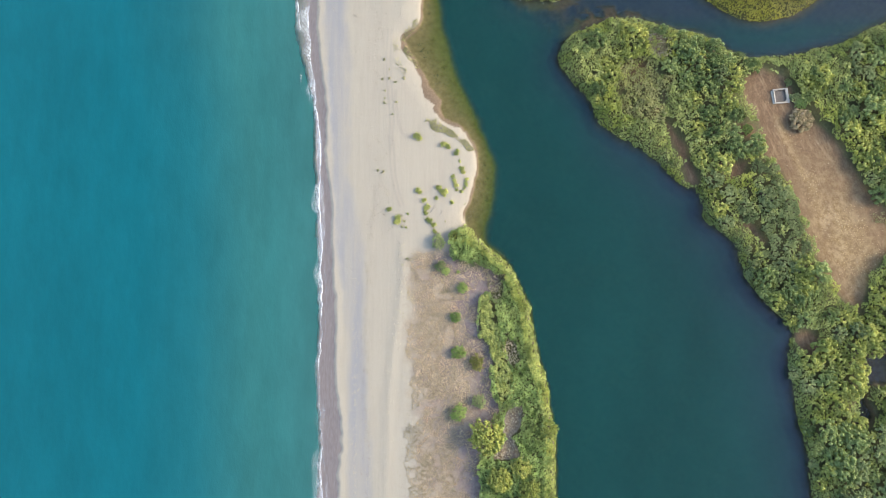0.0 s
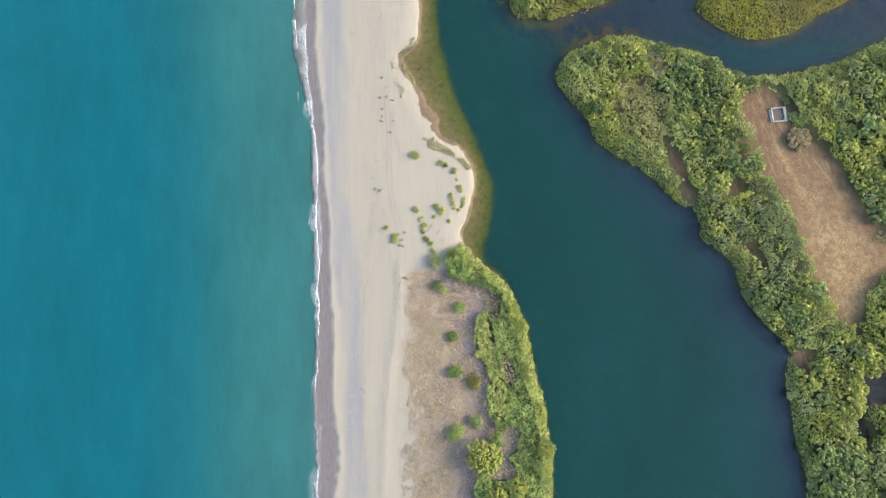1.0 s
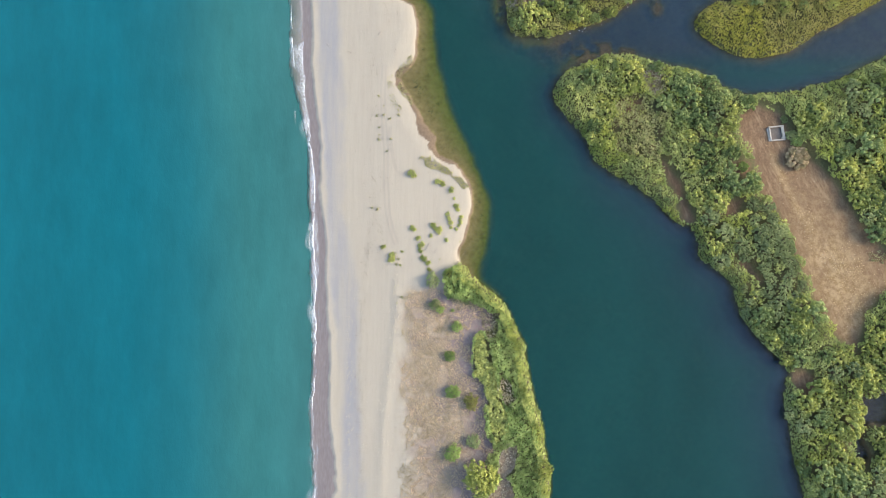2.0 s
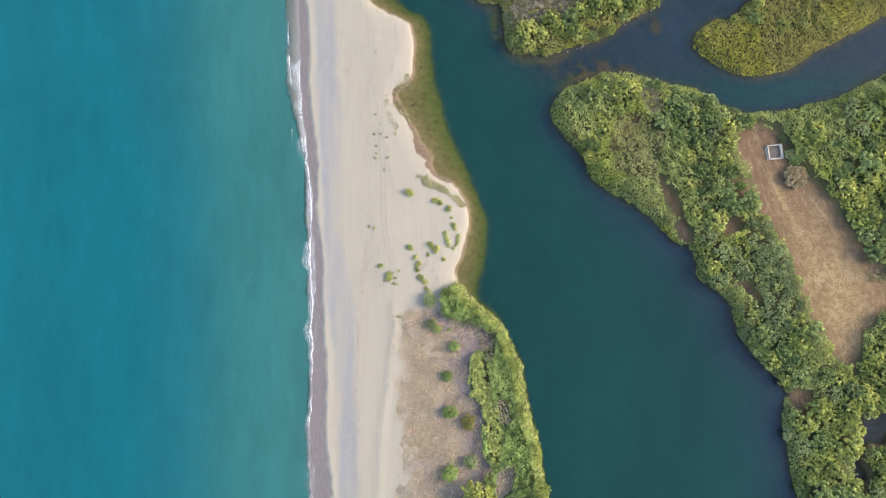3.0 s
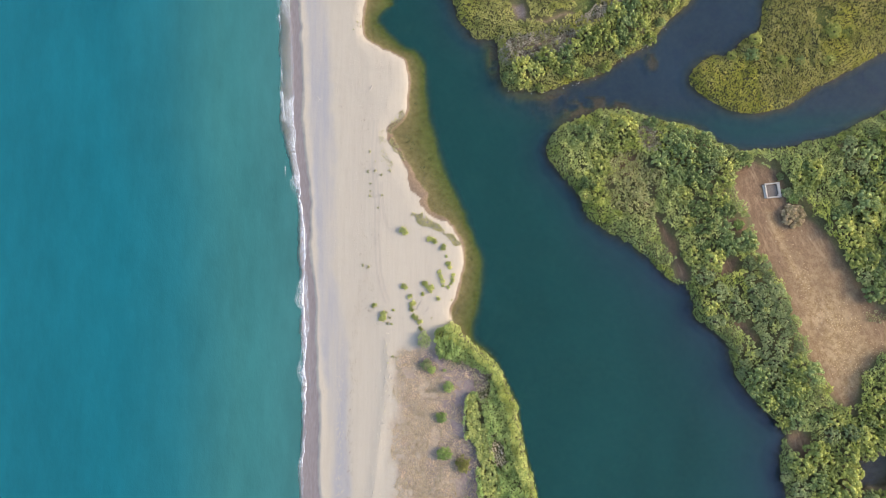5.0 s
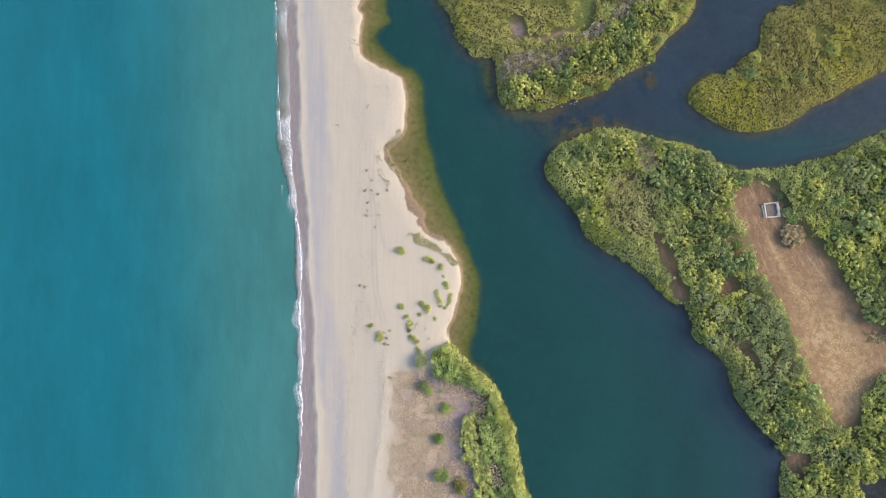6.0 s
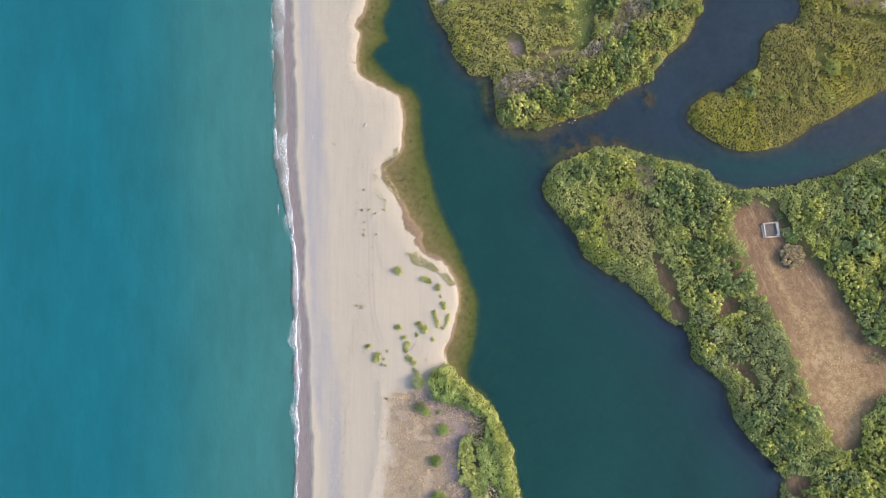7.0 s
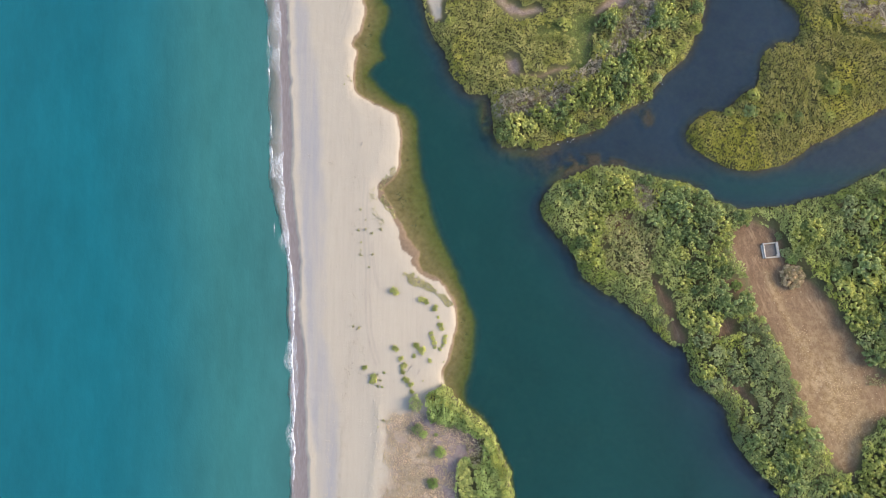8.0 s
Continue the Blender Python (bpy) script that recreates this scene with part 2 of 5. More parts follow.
MAT_LEAF_BLUE = leaf_material("leaf_blue_green", (0.112, 0.155, 0.068), (0.218, 0.270, 0.117), (0.388, 0.409, 0.195), (0.31, 0.37, 0.11))
MAT_REED = leaf_material("reed_leaf", (0.146, 0.155, 0.045), (0.292, 0.296, 0.090), (0.450, 0.436, 0.181), (0.40, 0.41, 0.11), 0.6, (0.365, 0.360, 0.072), 0.09)
MAT_REED_GREEN = leaf_material("green_reed_leaf", (0.128, 0.160, 0.051), (0.255, 0.306, 0.106), (0.416, 0.454, 0.208), (0.36, 0.41, 0.11), 0.6, (0.315, 0.360, 0.075), 0.10)
# Brighter leaf colour: sunlight on the spit's east rim is put into it.
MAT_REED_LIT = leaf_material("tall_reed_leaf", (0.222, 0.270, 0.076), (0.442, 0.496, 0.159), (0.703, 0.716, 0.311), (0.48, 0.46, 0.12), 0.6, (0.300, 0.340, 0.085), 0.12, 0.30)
MAT_REED_GOLD = leaf_material("golden_reed_leaf", (0.138, 0.135, 0.038), (0.272, 0.262, 0.077), (0.407, 0.385, 0.156), (0.42, 0.39, 0.10), 0.6, (0.390, 0.385, 0.065), 0.08)
MAT_REED_PALE = leaf_material("pale_reed_leaf", (0.180, 0.192, 0.074), (0.375, 0.375, 0.160), (0.590, 0.560, 0.300), (0.42, 0.39, 0.16), 0.6, (0.290, 0.300, 0.120), 0.15)
MAT_REED_BRIGHT = leaf_material("fresh_reed_leaf", (0.196, 0.275, 0.074), (0.375, 0.482, 0.151), (0.603, 0.684, 0.292), (0.44, 0.50, 0.13), 0.6, (0.270, 0.315, 0.120), 0.22, 0.30)
MAT_BEACH_GRASS = leaf_material("beach_grass_leaf", (0.193, 0.185, 0.075), (0.300, 0.283, 0.120), (0.421, 0.386, 0.200), (0.4, 0.38, 0.18), thin=0.15)
MAT_SCRUB = leaf_material("dry_scrub", (0.243, 0.200, 0.131), (0.406, 0.348, 0.239), (0.550, 0.492, 0.374), (0.36, 0.31, 0.15), 1.0, (0.290, 0.295, 0.090), 0.35, thin=0.15)
MAT_CHAFF = leaf_material("chaff", (0.280, 0.193, 0.096), (0.385, 0.280, 0.148), (0.490, 0.375, 0.216), (0.3, 0.23, 0.13), thin=0.05)
MAT_TURF = leaf_material("turf_blade", (0.100, 0.140, 0.034), (0.180, 0.225, 0.062), (0.275, 0.310, 0.105), (0.26, 0.29, 0.08), thin=0.2)
MAT_DRY_BUSH = leaf_material("dry_bush_leaf", (0.250, 0.168, 0.084), (0.410, 0.298, 0.158), (0.560, 0.435, 0.260), (0.38, 0.28, 0.16), thin=0.12)
MAT_STRAW = leaf_material("straw", (0.330, 0.240, 0.140), (0.490, 0.370, 0.225), (0.650, 0.515, 0.345), (0.5, 0.4, 0.25), thin=0.08)
MAT_BARK = rough_material("bark", (0.049, 0.035, 0.025), (0.133, 0.101, 0.073), 9.0, 0.8, 0.03)
MAT_CONCRETE = rough_material("concrete", (0.330, 0.285, 0.228), (0.520, 0.465, 0.385), 6.0, 0.5, 0.02)
MAT_SILT = rough_material("dry_silt", (0.120, 0.098, 0.078), (0.185, 0.152, 0.122), 3.0, 0.5, 0.03)
MAT_WEED = rough_material("water_weed", (0.020, 0.024, 0.010), (0.050, 0.052, 0.020), 3.0, 0.5, 0.03)
MAT_DRIFTWOOD = rough_material("driftwood", (0.210, 0.175, 0.140), (0.385, 0.343, 0.287), 8.0, 0.7, 0.02)
MAT_CLOD = rough_material("dry_clod", (0.250, 0.182, 0.104), (0.350, 0.265, 0.160), 5.0, 0.6, 0.03)
MAT_WRACK = rough_material("wrack", (0.112, 0.081, 0.052), (0.231, 0.182, 0.126), 6.0, 0.8, 0.03)


# ---------------------------------------------------------------- mesh helpers
def mesh_of(name, verts, faces, material, attributes=None, smooth=True):
    """A mesh from arrays of vertices and of faces with one number of corners."""
    verts = np.asarray(verts, dtype=np.float32)
    faces = np.asarray(faces, dtype=np.int32)
    me = bpy.data.meshes.new(name)
    me.vertices.add(len(verts))
    me.vertices.foreach_set("co", verts.ravel())
    corners = faces.shape[1]
    me.loops.add(faces.size)
    me.loops.foreach_set("vertex_index", faces.ravel())
    me.polygons.add(len(faces))
    me.polygons.foreach_set("loop_start", np.arange(0, faces.size, corners, dtype=np.int32))
    me.polygons.foreach_set("use_smooth", np.full(len(faces), smooth))
    for key, values in (attributes or {}).items():
        me.attributes.new(key, "FLOAT", "POINT").data.foreach_set("value", np.asarray(values, dtype=np.float32))
    me.materials.append(material)
    me.update(calc_edges=True)
    me.validate()
    return me


def part_of(name, me, parent, label=""):
    ob = new(name, me)
    ob.parent = parent
    return tagged(ob, label)


def part(name, bm, material, parent, label=""):
    """Links a bmesh as one mesh object under a thing or a part."""
    me = bpy.data.meshes.new(name)
    bm.to_mesh(me)
    bm.free()
    me.materials.append(material)
    return part_of(name, me, parent, label)


def value_noise(x, y, scale, seed):
    """Smooth noise from 0 to 1 on arrays of places."""
    table = np.random.RandomState(seed).rand(256, 256)
    u, v = np.asarray(x) / scale, np.asarray(y) / scale
    i, j = np.floor(u).astype(int), np.floor(v).astype(int)
    a, b = u - i, v - j
    a, b = a * a * (3 - 2 * a), b * b * (3 - 2 * b)
    at = lambda p, q: table[p % 256, q % 256]
    return (at(i, j) * (1 - a) + at(i + 1, j) * a) * (1 - b) + (at(i, j + 1) * (1 - a) + at(i + 1, j + 1) * a) * b


def fractal(x, y, scale, seed, octaves=3):
    total, weight = 0, 0
    for k in range(octaves):
        total = total + value_noise(x, y, scale / 2 ** k, seed + k) / 2 ** k
        weight += 1 / 2 ** k
    return total / weight


def smooth_line(points, steps=4):
    """A Catmull-Rom curve through the points."""
    p = np.array([points[0], *points, points[-1]], dtype=float)
    out = []
    for k in range(1, len(p) - 2):
        for s in range(steps):
            t = s / steps
            out.append(0.5 * (2 * p[k] + (p[k + 1] - p[k - 1]) * t + (2 * p[k - 1] - 5 * p[k] + 4 * p[k + 1] - p[k + 2]) * t ** 2
                              + (3 * p[k] - p[k - 1] - 3 * p[k + 1] + p[k + 2]) * t ** 3))
    out.append(p[-2])
    return [tuple(q) for q in out]


def inside(poly, x, y):
    """Signed distance to a polygon's edge, positive inside."""
    x, y = np.asarray(x, dtype=np.float32), np.asarray(y, dtype=np.float32)
    best = np.full(x.shape, 1e12, dtype=np.float32)
    odd = np.zeros(x.shape, dtype=bool)
    p = np.array(poly, dtype=np.float32)
    for (ax, ay), (bx, by) in zip(p, np.roll(p, -1, axis=0)):
        ex, ey = bx - ax, by - ay
        wx, wy = x - ax, y - ay
        t = np.clip((wx * ex + wy * ey) / max(float(ex * ex + ey * ey), 1e-9), 0, 1)
        best = np.minimum(best, (wx - t * ex) ** 2 + (wy - t * ey) ** 2)
        if ay != by:
            odd ^= ((ay <= y) != (by <= y)) & (x < ax + (y - ay) / (by - ay) * ex)
    return np.where(odd, 1, -1) * np.sqrt(best)


def step(a, b, v):
    t = np.clip((v - a) / (b - a), 0, 1)
    return t * t * (3 - 2 * t)


# ---------------------------------------------------------------- the plan, in metres
FAR = 2600.0
SEA_EDGE = [(-30.5, -70.0), (-31.0, -44.0), (-31.8, -22.0), (-31.6, 1.0), (-31.9, 14.0), (-32.3, 27.0), (-33.0, 38.0), (-34.2, 51.0), (-35.0, 64.0), (-35.8, 77.0),
            (-36.1, 90.0), (-37.2, 104.0), (-39.0, 130.0)]
SPIT_BANK = [(-15.0, 130.0), (-16.5, 115.0), (-16.9, 103.7), (-16.5, 101.0), (-17.2, 96.9), (-19.3, 93.6), (-18.4, 91.3), (-18.7, 87.6), (-18.9, 83.6), (-16.7, 80.7),
             (-10.9, 77.6), (-9.0, 75.9), (-8.2, 70.4), (-8.6, 65.2), (-9.6, 62.0), (-12.3, 59.2), (-9.5, 53.6), (-6.7, 48.5), (-4.2, 44.7), (-3.7, 41.5), (-0.4, 39.7),
             (3.0, 35.9), (4.4, 31.6), (3.6, 26.0), (1.9, 20.5), (1.2, 16.2), (4.5, 12.5), (8.7, 8.7), (12.4, 3.9), (15.1, -2.6), (16.1, -9.3), (17.9, -16.8),
             (19.5, -24.1), (20.2, -31.4), (20.2, -44.0), (20.0, -70.0)]
SHELF_EDGE = [(-11.0, 130.0), (-12.5, 115.0), (-13.0, 103.7), (-11.7, 100.9), (-13.8, 94.2), (-13.3, 90.2), (-16.1, 85.6), (-10.9, 79.8), (-5.8, 76.5), (-5.0, 71.7),
              (-4.5, 63.9), (-1.3, 52.3), (1.8, 44.7), (4.5, 38.4), (7.1, 31.0), (7.5, 26.0), (6.3, 18.7), (5.2, 13.2), (9.0, 9.2), (12.9, 4.2), (15.6, -2.5),
              (16.6, -9.3), (18.4, -16.7), (20.0, -24.0), (20.7, -31.4), (20.7, -44.0), (20.5, -70.0)]
SHORE_EAST = [(130.0, 66.0), (112.0, 66.5), (97.7, 62.0), (88.7, 57.6), (82.2, 56.0), (75.8, 54.4), (68.1, 54.2), (63.0, 55.3), (56.1, 59.4), (47.7, 61.3), (37.5, 64.1),
              (27.0, 60.3), (23.3, 56.3), (24.5, 51.0), (30.2, 44.3), (32.0, 39.8), (37.0, 36.0), (43.2, 32.0), (49.7, 25.6), (54.3, 22.8), (55.4, 17.1), (61.4, 12.0),
              (63.8, 4.4), (67.3, -0.6), (72.0, -5.6), (73.5, -8.9), (72.3, -13.8), (73.2, -20.6), (73.8, -25.4), (75.5, -33.9), (76.3, -44.0), (78.0, -70.0)]
SHORE_NORTH = [(-8.0, 130.0), (-5.0, 112.0), (-3.2, 103.1), (-1.2, 95.7), (1.5, 91.0), (3.4, 85.9), (7.2, 81.5), (11.7, 80.9), (12.7, 76.5), (13.7, 69.9), (18.3, 68.9),
               (22.8, 68.9), (28.5, 70.9), (34.8, 72.6), (39.7, 75.9), (46.2, 79.8), (51.3, 85.6), (55.9, 89.5), (58.6, 94.6), (60.8, 102.4), (62.5, 115.0), (62.0, 130.0)]
SHORE_NORTHEAST = [(130.0, 94.0), (115.0, 85.5), (100.0, 77.4), (95.1, 74.9), (88.6, 71.1), (83.5, 68.8), (77.1, 64.8), (72.1, 63.5), (65.8, 63.8), (61.0, 66.1), (57.0, 68.6),
                   (56.2, 71.7), (58.4, 74.6), (61.4, 76.1), (64.5, 76.2), (69.3, 80.3), (72.6, 82.4), (73.5, 87.8), (74.5, 89.8), (77.3, 92.0), (80.8, 92.5), (82.9, 96.2),
                   (82.0, 100.2), (79.9, 102.3), (77.0, 112.0), (80.0, 130.0)]
CLEARING = [(69.1, 51.9), (74.1, 49.5), (76.1, 45.5), (79.4, 40.2), (83.1, 36.2), (87.8, 29.7), (91.2, 23.2), (95.7, 18.0), (104.0, 15.0), (104.0, 8.0), (95.3, 10.0), (90.1, 4.1),
            (87.8, -4.1), (83.7, 0.4), (79.1, 9.2), (75.9, 19.4), (73.1, 27.2), (68.9, 32.4), (67.9, 39.0), (64.9, 44.3), (65.5, 49.6)]
BARE_STRIP = [(46.5, 39.0), (47.3, 39.0), (49.0, 36.5), (51.2, 33.5), (52.2, 29.7), (53.6, 25.6), (52.6, 24.8), (51.3, 25.9), (50.7, 30.2), (49.6, 33.4), (47.6, 36.4)]
BARE_BANK = [(73.9, -8.4), (77.0, -7.8), (78.8, -9.6), (79.2, -14.6), (75.5, -13.3)]
BARE_NOTCH = [(62.6, 38.6), (66.5, 38.4), (66.8, 36.4), (63.2, 35.6)]
BARE_GAP = [(60.4, 26.7), (62.4, 29.4), (64.3, 29.6), (63.4, 26.9), (60.6, 25.6)]
BARE_LANE = [(61.6, 17.9), (62.6, 17.4), (63.4, 15.9), (65.4, 15.9), (66.5, 14.2), (68.0, 11.9), (67.6, 11.2), (65.8, 13.7), (63.9, 15.0), (62.0, 16.9)]
POOL = [(88.8, -13.6), (91.5, -12.8), (97.0, -13.2), (97.0, -19.0), (93.5, -20.2), (90.4, -19.6), (89.0, -21.5), (89.0, -24.0), (90.2, -26.3), (88.7, -28.9), (86.4, -28.7), (86.4, -24.4), (88.2, -20.0)]
POND = [(90.6, 41.0), (93.2, 40.4), (93.0, 38.6), (90.4, 39.0)]
BARE_NORTH = [(15.3, 88.8), (17.8, 89.0), (18.8, 87.0), (18.4, 85.6), (16.6, 85.6)]
SAND_NORTH = [(-4.0, 112.0), (-2.2, 104.0), (-1.2, 99.8), (-0.3, 98.2), (0.7, 98.9), (0.8, 104.0), (0.4, 112.0)]
PATH_NORTH = [(12.6, 105.0), (13.7, 102.2), (15.6, 100.1), (19.5, 99.0), (24.1, 100.0), (24.0, 101.4), (19.5, 100.8), (16.0, 102.0), (14.6, 105.0)]
PATH_NORTH_TWO = [(34.7, 98.8), (38.9, 100.8), (45.1, 101.0), (49.1, 104.1), (44.1, 105.0), (38.9, 102.6)]
SCRUB_NORTH = [(13.4, 80.5), (23.7, 81.1), (30.1, 83.0), (36.6, 88.3), (40.6, 94.9), (46.2, 104.8), (51.4, 104.8), (47.0, 94.8), (43.0, 90.2), (37.8, 88.3), (30.0, 81.1), (28.7, 77.2),
               (22.3, 76.6), (13.4, 75.4)]
SCRUB_NORTHEAST = [(89.6, 106.1), (108.2, 105.9), (107.5, 94.3), (93.0, 97.0)]
SPARSE = [(36.6, 53.0), (41.2, 54.6), (45.6, 53.0), (48.6, 49.6), (46.8, 43.6), (45.4, 38.6), (41.0, 39.8), (36.6, 41.0), (35.4, 46.4)]
BARE_SPIT = [(9.4, -26.3), (10.8, -24.1), (13.5, -23.9), (13.3, -26.7), (12.4, -28.8), (11.0, -30.6), (12.2, -32.6), (12.8, -34.9), (9.5, -35.7), (7.0, -35.3), (6.6, -34.0), (9.1, -31.2), (9.3, -28.0)]
TRAIL_NORTH = [(18.0, 86.0), (20.0, 85.4), (23.5, 85.3), (26.8, 86.6), (29.9, 87.2), (33.1, 90.9), (34.5, 94.2), (35.8, 98.1), (36.1, 98.0), (34.8, 94.1), (33.5, 90.7), (30.1, 86.9), (26.9, 86.2), (23.5, 84.9), (20.0, 85.0), (18.0, 85.5)]
GREY_TIP = [(43.1, 59.3), (45.4, 60.6), (47.6, 58.6), (47.7, 55.3), (45.8, 54.0), (43.9, 56.0)]
TURF_NORTH = [(21.6, 96.1), (24.6, 97.7), (28.4, 96.8), (30.7, 99.0), (34.5, 100.5), (35.5, 98.2), (34.6, 93.6), (33.8, 86.2), (30.4, 85.4), (29.4, 89.6), (30.6, 92.8), (27.1, 94.0), (23.2, 93.9)]
TURF_NORTHEAST = [(85.5, 100.8), (87.6, 100.8), (89.9, 97.1), (94.1, 94.6), (104.0, 93.5), (104.0, 90.6), (95.2, 92.2), (90.3, 94.2), (87.3, 96.3)]
TURF_HOLLOW = [(84.3, 87.1), (87.6, 87.8), (89.0, 85.5), (87.3, 82.8), (84.5, 81.8), (83.4, 83.9)]
THICKET_SPIT_EDGE = [(-2.5, 14.0), (-2.2, 10.5), (-1.3, 8.1), (4.4, 7.4), (7.6, 4.9), (8.2, 1.7), (4.4, -0.2), (3.7, -8.0), (6.5, -11.8), (6.7, -20.4), (8.5, -24.7),
                     (7.6, -26.5), (4.0, -33.8), (4.0, -44.0), (4.0, -70.0)]
SHINGLE_IN = [(-25.0, -70.0), (-25.0, -44.0), (-25.2, -22.0), (-25.0, -12.0), (-26.2, 0.0), (-28.0, 9.6), (-28.6, 18.0), (-30.0, 42.0), (-31.4, 60.0), (-32.4, 84.0), (-33.2, 104.0), (-35.0, 130.0)]
SHINGLE_OUT = [(-20.0, -70.0), (-20.2, -44.0), (-21.2, -22.0), (-21.6, -9.0), (-22.2, 10.0), (-25.6, 29.0), (-25.8, 50.0), (-26.6, 66.0), (-27.7, 84.0), (-30.7, 104.0), (-33.0, 130.0)]

DUNE_LINE = [(-16.8, -60.0), (-16.5, -40.0), (-15.9, -22.0), (-15.4, -13.0), (-14.6, -9.0), (-14.0, -5.0), (-13.5, 1.0), (-12.9, 5.0), (-13.2, 9.0), (-13.2, 14.0)]
BERM = [(-26.3, -70.0), (-26.3, -40.0), (-26.5, -27.0), (-27.7, -14.0), (-27.7, 0.0), (-27.8, 14.0), (-28.8, 24.0), (-30.0, 33.0), (-30.6, 46.0), (-31.4, 55.0), (-32.2, 65.4),
        (-32.9, 74.0), (-33.0, 84.0), (-33.5, 95.0), (-34.2, 106.0), (-36.5, 130.0)]


def closed(line, *far):
    return smooth_line(line) + list(far)


SPIT = closed(SPIT_BANK, (20.0, -FAR), (-60.0, -FAR), (-60.0, FAR), (-15.0, FAR))
SHELF = closed(SHELF_EDGE, (20.5, -FAR), (-60.0, -FAR), (-60.0, FAR), (-11.0, FAR))
EAST = closed(SHORE_EAST, (78.0, -FAR), (FAR + 90, -FAR), (FAR + 90, 66.0))
NORTH = closed(SHORE_NORTH, (62.0, FAR), (-8.0, FAR))
NORTHEAST = closed(SHORE_NORTHEAST, (80.0, FAR), (FAR + 90, FAR), (FAR + 90, 94.0))
THICKET_SPIT = smooth_line(SPIT_BANK[25:]) + smooth_line(THICKET_SPIT_EDGE[::-1])


def x_at(line, y):
    ys, xs = [q[1] for q in line], [q[0] for q in line]
    return np.interp(y, ys, xs)


def turf_at(x, y):
    return np.maximum(np.maximum(inside(TURF_NORTH, x, y), inside(TURF_NORTHEAST, x, y)), inside(TURF_HOLLOW, x, y))


def survey(x, y):
    """Height of the ground and what covers it, at arrays of places."""
    wx = x + (fractal(x, y, 2.4, 11) - 0.5) * 1.1
    wy = y + (fractal(x, y, 2.4, 21) - 0.5) * 1.1
    ds = wx - x_at(SEA_EDGE, y) - (fractal(x * 0.2, y, 7.0, 31) - 0.5) * 1.2
    spit, shelf = inside(SPIT, wx, wy), inside(SHELF, wx, wy)
    spit = spit + 1.8 * (fractal(x * 0.8, y, 1.5, 13, 3) - 0.5) * np.exp(-((x + 4.5) / 5.0) ** 2 - ((y - 48.0) / 7.0) ** 2)
    isles = np.maximum(np.maximum(inside(EAST, wx, wy), inside(NORTH, wx, wy)), inside(NORTHEAST, wx, wy))
    bumps = fractal(x, y, 6.0, 41) - 0.5
    # beach: swash slope, berm with a cusped lip, gentle back
    lip = x_at(BERM, y) - 0.8 - x_at(SEA_EDGE, y) + 1.1 * (fractal(x * 0.0, y, 9.0, 51) - 0.5) + 0.5 * (fractal(x * 0.2, y, 1.6, 52) - 0.5)
    beach = 0.075 * np.minimum(ds, lip) + 0.16 * step(lip - 0.1, lip + 0.5, ds) + 0.03 * np.clip(ds - lip, 0, 16) - 0.05 * step(lip + 0.8, lip + 2.0, ds) + 0.14 * bumps * step(5, 12, ds)
    ridge = np.exp(-((x - x_at(DUNE_LINE, y)) / 1.2) ** 2) * step(14, 11, y)
    beach = beach + 0.10 * ridge + 0.05 * step(0.55, 0.85, value_noise(x, y, 0.9, 46)) * step(-14, -11, x) * step(12, 6, y)
    bank = 0.55 * (1 - np.exp(-np.clip(spit, 0, None) / 0.9)) + 0.045 * np.clip(spit, 0, 14)
    land = np.minimum(beach, bank + 0.02)
    isle = 0.45 * (1 - np.exp(-np.clip(isles, 0, None) / 0.8)) + 0.02 * np.clip(isles, 0, 25) + 0.18 * bumps * step(0.5, 3, isles)
    shoal = np.exp(-((x - 47.4) ** 2 / 3.0 + (y - 75.6) ** 2 / 8.0)) * 3.3 + np.exp(-((x + 12.3) ** 2 + (y - 89.8) ** 2) / 1.2) * 1.2
    shoal = shoal + np.exp(-((x - 34.0) ** 2 / 60.0 + (y - 65.8) ** 2 / 5.0)) * 1.6 + np.exp(-((x - 27.0) ** 2 / 130.0 + (y - 65.0) ** 2 / 14.0)) * 1.3 + np.exp(-((x - 11.0) ** 2 / 7.0 + (y - 76.0) ** 2 / 20.0)) * 2.0
    shoal = shoal * step(0.25, 0.55, fractal(x, y, 2.2, 57))
    d_spit, d_isle = np.clip(-spit, 0, None), np.clip(-isles, 0, None)
    ledge = np.where(shelf > 0, 0.05 + 0.75 * d_spit / (d_spit + np.clip(shelf, 0, None) + 0.05), 0.80 + np.where(y > 8, 1.0, 4.0) * np.clip(-shelf, 0, None))
    bed = -np.clip(np.minimum(ledge, np.where(y > 60, 0.42 + 0.65 * d_isle, 0.45 + 0.9 * d_isle)), 0.03, 2.7 + bumps) + shoal * step(0, 2, d_isle)
    channel = step(10, 24, x) * step(59, 65, y)
    bed = np.maximum(bed, np.where(channel > 0.02, -2.6 + 0.75 * channel * (0.7 + 0.6 * fractal(x, y, 6.0, 59)), -9.0))
    bed = np.minimum(bed, np.where(d_isle > 0.7, -0.04 - 0.50 * step(0.0, 1.0, shoal), -0.03))
    apron = 0.25 + 2.3 * step(42, 62, y) + 0.7 * (fractal(x * 0.2, y, 9.0, 33) - 0.5)
    seabed = 0.02 * np.clip(ds, -4, 0) + 0.5 * np.clip(ds + apron, -0.8, 0) + 0.10 * np.clip(ds + 2.0 + apron, -40, 0)
    h = np.where(ds < 0, seabed, np.where(spit > 0, land, np.where(isles > 0, isle, bed)))
    for poly in (POOL, POND):
        dip = step(-0.8, 0.8, inside(poly, wx, wy)) * (isles > 0)
